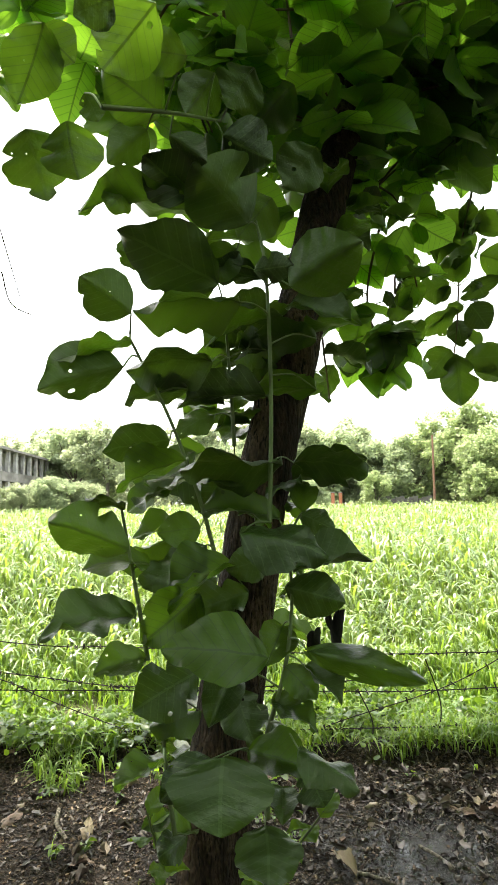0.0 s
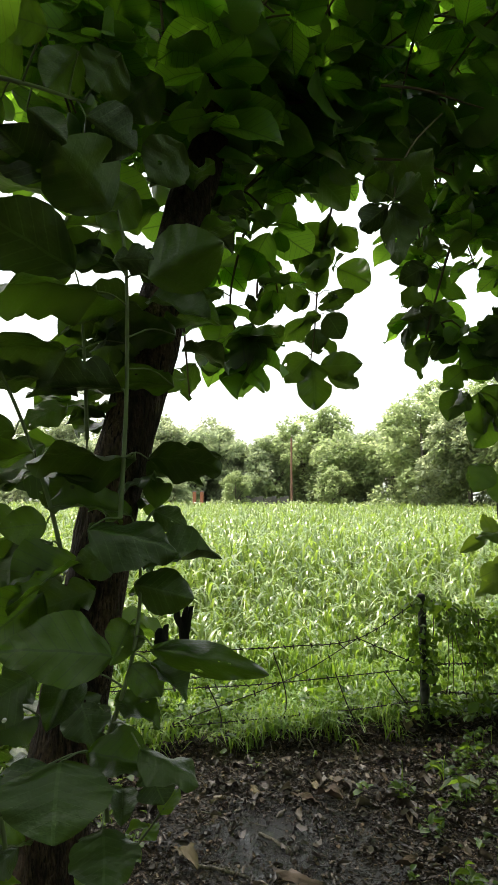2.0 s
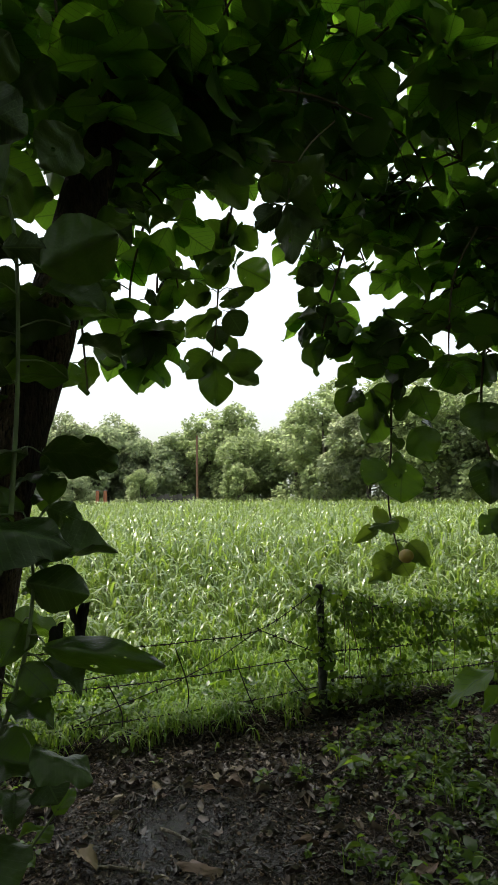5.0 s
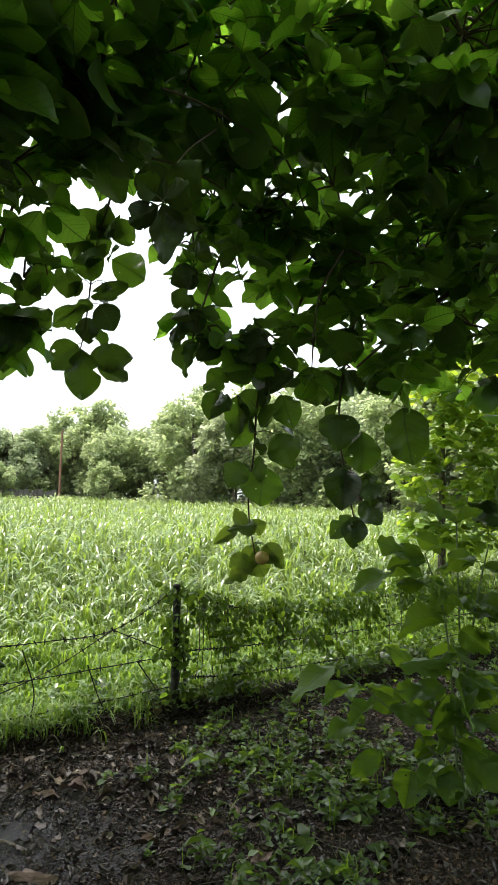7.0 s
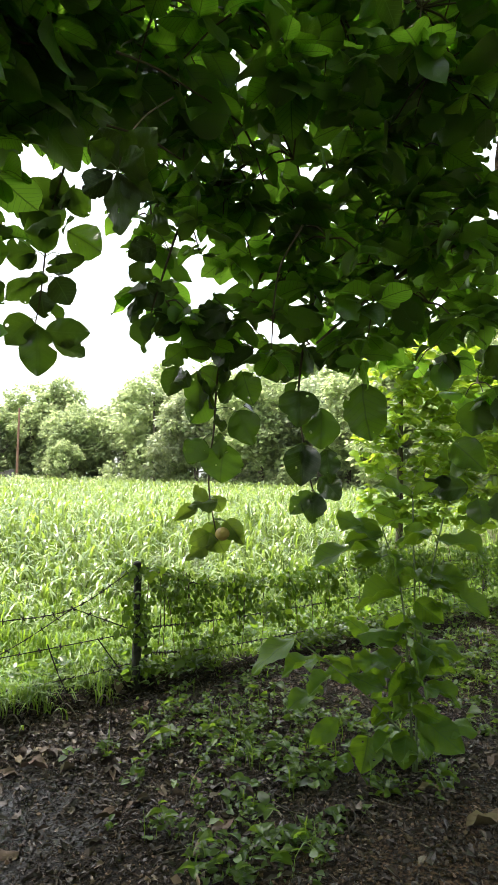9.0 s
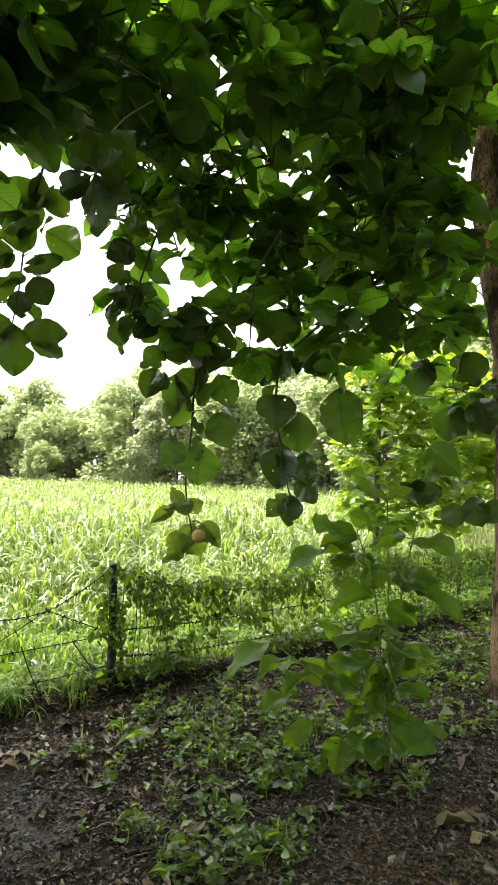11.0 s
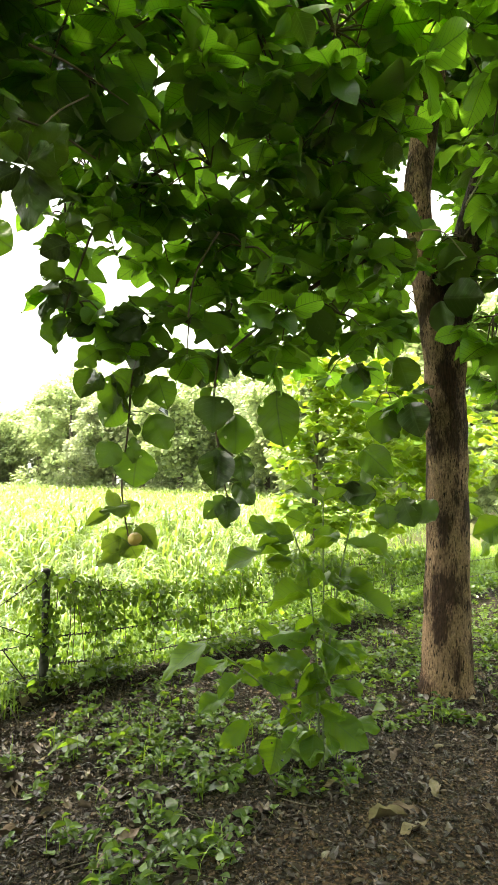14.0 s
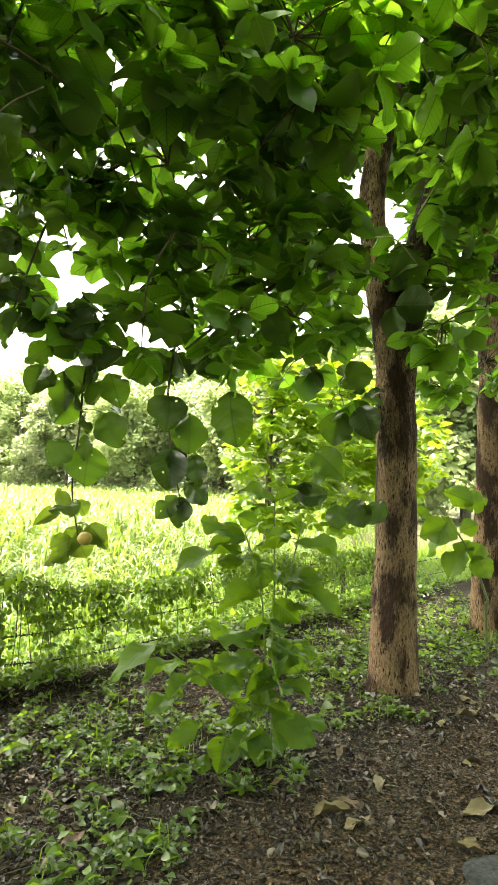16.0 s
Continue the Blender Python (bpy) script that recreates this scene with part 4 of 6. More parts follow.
BOUGH_LOW = [
    (3.982, 1.658, 1.405, 3.807, 1.845, 1.359, 0.161, -77),
    (4.082, 1.652, 1.327, 4.051, 1.605, 1.160, 0.169, 24),
    (4.159, 1.562, 1.370, 4.186, 1.483, 1.176, 0.187, 78),
    (4.254, 1.503, 1.332, 4.272, 1.377, 1.219, 0.188, 74),
    (4.092, 1.840, 1.711, 4.166, 1.640, 1.509, 0.207, 82),
    (4.198, 1.719, 2.008, 4.184, 1.754, 1.757, 0.231, 78),
    (4.261, 1.566, 2.048, 4.287, 1.485, 1.799, 0.208, 80),
    (4.151, 1.599, 2.366, 4.218, 1.542, 2.123, 0.229, -70),
    (3.887, 1.709, 2.292, 3.856, 1.780, 2.094, 0.200, 75),
    (3.509, 1.288, 2.926, 3.621, 1.152, 2.750, 0.202, -70),
    (4.238, 1.337, 2.962, 4.301, 1.068, 3.003, 0.254, -68),
    (4.250, 1.297, 2.753, 4.353, 1.050, 2.734, 0.251, -74),
]
SAPLING_LOW = [
    (2.543, 1.725, 0.612, 2.326, 1.815, 0.442, 0.180, -16),
    (2.674, 1.644, 0.490, 2.457, 1.737, 0.422, 0.152, -1),
    (2.773, 1.489, 0.483, 2.624, 1.588, 0.451, 0.134, -72),
    (2.658, 1.635, 0.351, 2.455, 1.686, 0.276, 0.138, -21),
    (2.627, 1.492, 0.254, 2.489, 1.556, 0.147, 0.116, -62),
    (2.764, 1.422, 0.157, 2.671, 1.382, 0.021, 0.177, -19),
    (2.649, 1.448, 0.104, 2.577, 1.414, 0.041, 0.094, -20),
    (2.870, 1.384, 0.302, 2.789, 1.419, 0.212, 0.105, -59),
    (2.981, 1.374, 0.467, 2.867, 1.298, 0.264, 0.159, -6),
    (2.881, 1.402, 0.501, 2.768, 1.437, 0.414, 0.139, -58),
    (2.916, 1.232, 0.299, 2.968, 1.010, 0.175, 0.183, 60),
    (2.845, 1.249, 0.204, 2.766, 1.203, 0.082, 0.138, -9),
]
SAPLING_MIDDLE = [
    (2.994, 1.246, 0.430, 3.039, 1.077, 0.344, 0.121, 16),
    (3.002, 1.314, 0.643, 3.115, 1.112, 0.574, 0.150, 28),
    (3.017, 1.298, 0.623, 3.049, 1.179, 0.480, 0.207, 63),
    (2.882, 1.307, 0.561, 2.681, 1.445, 0.546, 0.151, -30),
    (2.979, 1.301, 0.828, 3.043, 1.173, 0.734, 0.137, 75),
    (2.897, 1.311, 0.681, 2.700, 1.440, 0.665, 0.146, -22),
    (2.916, 1.333, 0.862, 2.746, 1.489, 0.766, 0.155, -22),
    (3.064, 1.345, 0.920, 3.155, 1.108, 0.845, 0.164, 25),
    (3.073, 1.214, 0.903, 3.167, 1.013, 0.770, 0.160, 30),
    (3.050, 1.364, 0.995, 2.900, 1.434, 0.903, 0.139, -70),
    (3.041, 1.328, 0.957, 3.155, 1.110, 0.951, 0.153, 34),
    (3.095, 1.264, 1.133, 3.182, 1.003, 1.041, 0.180, 20),
]
SAPLING_TOP = [
    (3.069, 1.300, 1.153, 2.994, 1.388, 1.193, 0.134, -86),
    (2.870, 1.444, 1.086, 2.576, 1.657, 0.970, 0.236, -10),
    (2.947, 1.487, 1.166, 2.747, 1.641, 1.250, 0.165, -38),
    (2.947, 1.486, 1.144, 2.791, 1.616, 1.101, 0.129, -47),
    (2.901, 1.455, 1.040, 2.790, 1.544, 1.028, 0.089, -79),
    (2.961, 1.413, 1.236, 2.875, 1.486, 1.282, 0.110, 90),
    (3.062, 1.386, 1.347, 2.921, 1.534, 1.413, 0.133, -33),
    (3.004, 1.339, 1.360, 3.044, 1.207, 1.418, 0.093, -45),
    (2.806, 1.453, 0.629, 2.715, 1.546, 0.730, 0.102, -50),
    (2.897, 1.239, 0.173, 2.768, 1.288, 0.175, 0.101, -66),
    (2.861, 1.228, 0.343, 2.922, 1.108, 0.300, 0.088, 68),
]
SAPLING_FAR = [
    (5.799, 1.562, 1.156, 5.649, 1.774, 1.030, 0.239, -82),
    (5.785, 1.556, 1.211, 5.645, 1.708, 0.863, 0.251, -14),
    (5.884, 1.392, 1.002, 5.725, 1.539, 0.679, 0.241, -32),
    (5.832, 1.354, 0.884, 5.818, 1.207, 0.709, 0.191, 65),
    (5.835, 1.356, 1.345, 5.729, 1.598, 1.452, 0.177, 85),
    (5.842, 1.322, 1.169, 5.775, 1.458, 1.109, 0.153, -86),
    (5.925, 1.318, 0.988, 5.858, 1.382, 0.844, 0.174, -66),
    (5.851, 1.454, 1.341, 5.896, 1.254, 1.385, 0.193, -89),
    (5.692, 1.726, 1.294, 5.657, 1.787, 1.219, 0.154, -86),
]
STEMS_ONE = [
    [(0.355, 1.074, 1.424), (0.366, 1.097, 1.791), (0.356, 1.050, 2.147), (0.326, 1.078, 2.332)],
    [(0.252, 1.266, 1.659), (0.243, 1.237, 1.854), (0.230, 1.185, 2.057)],
    [(0.201, 1.163, 1.300), (0.147, 1.167, 1.499), (0.063, 1.140, 1.735), (-0.033, 1.028, 1.948)],
    [(0.015, 1.049, 1.056), (-0.015, 1.029, 1.255), (-0.050, 1.006, 1.470)],
    [(0.332, 1.061, 0.840), (0.390, 1.067, 1.031), (0.414, 1.102, 1.208), (0.408, 1.138, 1.348)],
    [(0.087, 1.052, 0.602), (0.063, 1.064, 0.755), (0.055, 1.092, 0.892), (0.113, 1.107, 1.024)],
    [(-0.045, 0.738, 2.448), (0.106, 0.850, 2.505), (0.233, 0.996, 2.574)],
    [(0.336, 1.080, 0.628), (0.330, 1.037, 0.777), (0.347, 1.061, 0.840)],
]
STEMS_SPRAY = [
    [(1.514, 2.931, 2.325), (1.541, 2.924, 2.525), (1.519, 2.744, 2.898), (1.515, 2.528, 3.120), (1.430, 2.204, 3.114)],
    [(0.992, 2.367, 2.154), (0.890, 2.305, 2.452), (0.904, 2.102, 2.694), (0.925, 1.951, 2.768)],
    [(0.687, 2.295, 1.979), (0.640, 2.167, 2.330), (0.638, 2.040, 2.397)],
    [(1.120, 2.234, 2.512), (1.056, 2.160, 2.738)],
]
STEM_HEART = [
    [(1.131, 0.942, 2.355), (1.167, 0.985, 2.468), (1.297, 1.115, 2.670), (1.529, 1.335, 2.942)],
]
STEMS_HANG = [
    [(2.379, 2.229, 1.080), (2.343, 2.276, 1.401), (2.303, 2.171, 1.723), (2.299, 2.120, 2.074), (2.363, 1.999, 2.353), (2.474, 1.943, 2.621)],
    [(2.896, 1.966, 1.316), (2.826, 1.964, 1.546), (2.733, 1.939, 1.934), (2.784, 1.904, 2.402), (2.869, 1.854, 2.678)],
    [(2.928, 1.602, 1.950), (3.002, 1.756, 2.206), (3.017, 1.815, 2.422)],
    [(1.791, 2.047, 2.151), (1.870, 2.028, 2.459), (1.974, 1.935, 2.819), (2.228, 1.739, 3.092)],
    [(2.197, 1.600, 2.905), (2.050, 1.574, 3.109), (1.866, 1.624, 3.213), (1.619, 1.574, 3.285)],
]
STEMS_SAPLING = [
    [(2.862, 1.218, 0.042), (2.957, 1.367, 0.831), (2.924, 1.473, 1.190)],
    [(2.892, 1.225, 0.030), (3.004, 1.320, 0.621), (3.072, 1.390, 1.380)],
    [(2.934, 1.280, 0.313), (3.055, 1.268, 0.919), (3.124, 1.234, 1.254)],
    [(2.888, 1.244, 0.154), (2.730, 1.457, 0.397), (2.540, 1.721, 0.613)],
]
STEMS_FAR = [
    [(5.951, 1.274, 0.496), (5.851, 1.397, 0.914), (5.769, 1.645, 1.297)],
]
FRUIT_AT = (2.360, 2.151, 1.126)
DRY_LEAF_AT = (0.557, 1.182, 1.161)


def crown_part(name, parent, blobs, per, size, mat, grid, g, ratio=0.72, twigs=False):
    B, A, N, L, T = rosettes(blobs, per, size, g)
    me = leaf_cloud(name, B - np.array(parent.location), A, N, L, L * ratio * g.uniform(0.85, 1.15, len(L)), mat, grid)
    ob = part_mesh(name, me, parent)
    ob["kind"] = "stuff"
    if twigs:
        V, F, off = [], [], 0
        for a, b in T:
            a, b = np.array(a), np.array(b)
            v, f = tube([(*a, 0.006), (*((a + b) / 2 + (0, 0, 0.03)), 0.005), (*b, 0.003)], 4, 5)
            V.append(v), F.append(f + off)
            off += len(v)
        wood = part_mesh("twigwork", mesh_of("twigwork", np.vstack(V) - np.array(parent.location), np.vstack(F), TWIG), parent)
        wood["kind"] = "stuff"
    return ob


tree_one = thing("teak_tree", (0.10, 1.48, 0.0), "slender leaning teak tree with large leaves all along its dark trunk", "tree", "row of teak trees")
tree_two = thing("teak_tree", (4.60, 1.47, 0.0), "forked teak tree with flaking tan bark and a drooping crown", "tree", "row of teak trees")
tree_three = thing("teak_tree", (6.82, 1.60, 0.0), "straight teak tree with a pale trunk behind young leaves", "tree", "row of teak trees")
TRUNK_ONE = [(0.1, 1.48, -0.05, 0.15), (0.145, 1.48, 0.23, 0.118), (0.205, 1.45, 0.72, 0.112), (0.267, 1.44, 1.09, 0.103), (0.325, 1.43, 1.46, 0.097), (0.394, 1.43, 1.75, 0.091), (0.455, 1.44, 2.01, 0.089), (0.525, 1.47, 2.3, 0.085), (0.61, 1.52, 2.65, 0.08), (0.7, 1.57, 3.0, 0.065), (0.8, 1.6, 3.9, 0.05), (0.85, 1.6, 5.2, 0.03)]
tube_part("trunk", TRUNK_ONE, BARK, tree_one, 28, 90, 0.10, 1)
TRUNK_TWO = [(4.588, 1.46, -0.05, 0.215), (4.588, 1.46, 0.08, 0.192), (4.598, 1.465, 0.45, 0.167), (4.623, 1.47, 1.3, 0.151), (4.614, 1.48, 2.15, 0.149), (4.585, 1.49, 2.6, 0.155), (4.52, 1.56, 2.92, 0.115), (4.49, 1.62, 3.37, 0.102), (4.48, 1.63, 3.76, 0.10), (4.52, 1.57, 4.35, 0.10), (4.56, 1.50, 4.94, 0.085), (4.6, 1.45, 6.2, 0.04)]
tube_part("trunk", TRUNK_TWO, BARK_FLAKED, tree_two, 32, 100, 0.09, 2)
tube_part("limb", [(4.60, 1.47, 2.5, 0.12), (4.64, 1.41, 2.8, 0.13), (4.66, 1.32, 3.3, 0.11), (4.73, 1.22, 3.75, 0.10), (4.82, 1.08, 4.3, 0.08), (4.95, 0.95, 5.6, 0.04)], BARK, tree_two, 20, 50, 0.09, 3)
tube_part("limb", [(4.18, 1.49, 3.19, 0.030), (3.40, 1.50, 2.79, 0.017), (2.85, 1.51, 2.42, 0.011), (2.49, 1.53, 2.13, 0.006)], TWIG, tree_two, 10, 40, 0.08, 4)
for line in ([(3.163, 1.242, 3.289), (3.387, 1.213, 3.181), (3.775, 1.270, 3.119)],
             [(4.034, 1.404, 3.201), (4.057, 1.199, 3.137), (4.182, 1.094, 2.974)],
             [(4.317, 1.164, 3.399), (4.461, 1.106, 3.645)],
             ):
    tube_part("twig", [(*p, 0.006 - 0.001 * i) for i, p in enumerate(line)], PALE_TWIG, tree_two, 6, 18, 0.1, 4)
for line in ([(1.321, 1.421, 3.085), (1.487, 1.411, 3.086), (1.663, 1.407, 3.056), (1.808, 1.408, 3.026), (1.92, 1.453, 2.956), (2.03, 1.517, 2.846)],
             [(1.35, 1.559, 2.865), (1.52, 1.545, 2.867), (1.689, 1.544, 2.829)],
             [(2.260, 1.381, 2.634), (2.223, 1.500, 2.458), (2.236, 1.571, 2.252)],
             [(1.080, 1.648, 3.134), (0.892, 1.708, 3.116), (0.779, 1.769, 3.057)],):
    tube_part("twig", [(*p, 0.006 - 0.001 * i) for i, p in enumerate(line)], TWIG, tree_two, 6, 18, 0.1, 4)
TRUNK_THREE = [(6.82, 1.60, -0.05, 0.2), (6.80, 1.60, 0.12, 0.165), (6.76, 1.57, 1.2, 0.14), (6.71, 1.52, 2.45, 0.13), (6.64, 1.51, 3.9, 0.11), (6.6, 1.5, 6.5, 0.05)]
tube_part("trunk", TRUNK_THREE, BARK_FLAKED, tree_three, 24, 60, 0.08, 5)
g1 = np.random.default_rng(11)
crown_part("crown", tree_one, CROWN_ONE, 340, 0.20, CROWN_LEAF, LEAF_MID, g1, twigs=True)
crown_part("crown", tree_two, CROWN_TWO + CROWN_TWO_MORE + CROWN_TWO_BACK, 280, 0.185, CROWN_LEAF, LEAF_MID, g1, twigs=True)
crown_part("crown", tree_two, CROWN_TWO_EDGE, 470, 0.175, CROWN_LEAF, LEAF_MID, g1, twigs=True)
crown_part("crown", tree_three, CROWN_THREE, 400, 0.19, CROWN_LEAF, LEAF_MID, g1, twigs=True)


def shade_crown(parent, x0, x1, n, g):
    """Dense upper crown over tree row and fence, added mostly unseen for shade."""
    blobs = []
    for _ in range(n):
        x, y = g.uniform(x0, x1), g.uniform(-6.0, 4.6)
        away = math.hypot(x - 0.35, y + 0.7)
        z = g.uniform(3.9, 5.4)
        if y > -1.5:
            z = max(z, 1.46 + away * 0.66 + 0.55)
        if z < 5.9 and (x < 3.4 or y > -3.0 or g.uniform() < 0.6):
            blobs.append((x, y, z, g.uniform(0.42, 0.62)))
    return crown_part("shade_crown", parent, blobs, 76, 0.25, CROWN_LEAF, LEAF_MID, g)


shade_crown(tree_one, -6.0, 2.4, 185, g1)
shade_crown(tree_two, 2.4, 6.0, 50, g1)
shade_crown(tree_three, 6.0, 12.0, 85, g1)
# boughs added close overhead, out of view, to shade the crowns below
crown_part("shade_bough", tree_one, [(g1.uniform(-2.2, 1.6), g1.uniform(-0.4, 2.4), g1.uniform(4.5, 5.6), 0.5) for _ in range(25)], 125, 0.22, CROWN_LEAF, LEAF_MID, g1)
crown_part("shade_bough", tree_two, [(g1.uniform(2.6, 7.0), g1.uniform(-0.3, 2.6), g1.uniform(5.4, 6.4), 0.55) for _ in range(20)], 125, 0.22, CROWN_LEAF, LEAF_MID, g1)
# boughs added reaching over the fence, to shade the hanging sprays
crown_part("shade_bough", tree_one, [(g1.uniform(-1.0, 2.6), g1.uniform(2.9, 4.3), g1.uniform(4.9, 5.5), 0.5) for _ in range(15)], 125, 0.22, CROWN_LEAF, LEAF_MID, g1)
crown_part("shade_bough", tree_two, [(g1.uniform(2.6, 5.0), g1.uniform(2.6, 4.0), g1.uniform(5.0, 5.7), 0.5) for _ in range(12)], 125, 0.22, CROWN_LEAF, LEAF_MID, g1)

# boughs added over the right-hand crown to darken it
crown_part("shade_bough", tree_three, [(g1.uniform(4.2, 8.5), g1.uniform(-0.6, 3.2), g1.uniform(5.2, 6.4), 0.55) for _ in range(40)], 170, 0.22, CROWN_LEAF, LEAF_MID, g1)

crown_part("shade_bough", tree_three, [(g1.uniform(4.8, 6.6), g1.uniform(1.2, 2.4), g1.uniform(4.2, 5.7), 0.5) for _ in range(20)], 150, 0.24, CROWN_LEAF, LEAF_MID, g1)

# boughs added above view, keeping sky light off the right-hand leaves
crown_part("shade_bough", tree_two, [(g1.uniform(2.2, 4.8), g1.uniform(-1.6, 0.6), g1.uniform(4.7, 5.5), 0.5) for _ in range(15)], 125, 0.22, CROWN_LEAF, LEAF_MID, g1)
g4 = np.random.default_rng(19)
# more added boughs above view that shade the right-hand crown leaves
crown_part("shade_bough", tree_three, [(g4.uniform(4.2, 7.0), g4.uniform(1.6, 3.2), g4.uniform(5.9, 6.8), 0.5) for _ in range(18)], 150, 0.24, CROWN_LEAF, LEAF_MID, g4)
crown_part("shade_bough", tree_two, [(g4.uniform(1.9, 4.4), g4.uniform(0.4, 2.6), g4.uniform(4.9, 5.5), 0.5) for _ in range(18)], 125, 0.22, CROWN_LEAF, LEAF_MID, g4)
# top layer added over the crowns out of view, keeping the sun off
crown_part("shade_crown", tree_two, [(g1.uniform(3.4, 8.2), g1.uniform(0.0, 4.0), g1.uniform(6.2, 7.2), 0.6) for _ in range(34)], 140, 0.28, CROWN_LEAF, LEAF_LOW, g1)

# leafy thicket added out of view across the path, blocking light from there
thicket = thing("thicket", (-3.0, -5.0, 0.0), "unseen dense green thicket, added to block light behind the path", "thicket")
blobs = [(g1.uniform(-8, 4.6), g1.uniform(-5.6, -4.4), g1.uniform(0.2, 6.6), 0.75) for _ in range(190)]
blobs += [(g1.uniform(4.6, 14), g1.uniform(-5.6, -4.0), g1.uniform(0.2, 5.4), 0.75) for _ in range(90)]
blobs += [(g1.uniform(-6.5, -5.2), g1.uniform(-5, 2.5), g1.uniform(0.2, 6.2), 0.75) for _ in range(85)]
crown_part("foliage", thicket, blobs, 90, 0.36, CROWN_LEAF, LEAF_LOW, g1)
for x in (-4.0, 0.5):
    tube_part("trunk", [(x, -5.2, -0.1, 0.14), (x + 0.1, -5.2, 2.5, 0.11), (x, -5.1, 5.0, 0.06)], BARK, thicket, 12, 14, 0.08)


# ---- far trees ----
def far_tree(at, height, spread, mat, g, low=0.0, label="", boughs=26, clumps=520):
    """A full tree: boughs round a trunk, each carrying leafy clumps that leave dark gaps between them."""
    t = thing("broadleaf_tree", (*at, 0.0), label, "tree", "far tree line")
    tube_part("trunk", [(at[0], at[1], -0.2, 0.28), (at[0] + 0.1, at[1], height * 0.35, 0.2), (at[0], at[1] + 0.1, height * 0.8, 0.06)], BARK_FAR, t, 8, 10)
    for k in range(3):
        a = g.uniform(0, 6.28)
        tube_part("limb", [(at[0], at[1], height * 0.3, 0.12), (at[0] + math.cos(a) * spread * 0.35, at[1] + math.sin(a) * spread * 0.35, height * 0.5, 0.08), (at[0] + math.cos(a) * spread * 0.6, at[1] + math.sin(a) * spread * 0.6, height * 0.68, 0.03)], BARK_FAR, t, 6, 8)
    big, small = [], []
    for _ in range(boughs):
        d = unit(g.normal(size=3))
        q = g.uniform(0.35, 0.85)
        z = height * (low + (1 - low) * (0.5 + 0.5 * d[2] * q))
        fat = 1.0 if z < height * 0.6 else 1.0 - 0.6 * (z / height - 0.6) / 0.4
        if d[2] < 0:                      # full skirts: the lower boughs reach out as far as the middle ones
            d = d / max(0.45, math.hypot(d[0], d[1]))
        big.append((d[0] * q * spread * fat, d[1] * q * spread * fat, z, g.uniform(0.18, 0.30) * spread))
    for k in range(clumps):
        x, y, z, r = big[k % boughs]
        d = unit(g.normal(size=3) + (0, 0, 0.35))
        small.append((x + d[0] * r, y + d[1] * r, max(0.3, z + d[2] * r), g.uniform(0.055, 0.10) * spread))
    B, A, N, L = spray(small, 78, 0.36, g, 0.5, 0.5, 1.2)
    B2, A2, N2, L2 = spray([(x, y, z, r * 0.9) for x, y, z, r in big], 70, 0.6, g, 0.8, 0.3, 1.2)
    B, A, N, L = np.vstack([B, B2]), np.vstack([A, A2]), np.vstack([N, N2]), np.concatenate([L, L2])
    me = leaf_cloud("crown", B, A, N, L, L * 0.62, mat, LEAF_TINY)
    part_mesh("crown", me, t)["kind"] = "stuff"
    return t


g2 = np.random.default_rng(5)
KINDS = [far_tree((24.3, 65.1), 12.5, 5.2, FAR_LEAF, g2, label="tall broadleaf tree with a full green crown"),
         far_tree((2, 70), 14, 5.0, FAR_LEAF_HAZY, g2, label="tall green tree with a feathery crown, paled for haze"),
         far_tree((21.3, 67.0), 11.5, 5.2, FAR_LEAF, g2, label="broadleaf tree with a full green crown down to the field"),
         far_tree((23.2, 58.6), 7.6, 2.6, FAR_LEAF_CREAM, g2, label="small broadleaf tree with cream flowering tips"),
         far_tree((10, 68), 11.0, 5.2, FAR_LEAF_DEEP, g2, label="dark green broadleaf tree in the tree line")]
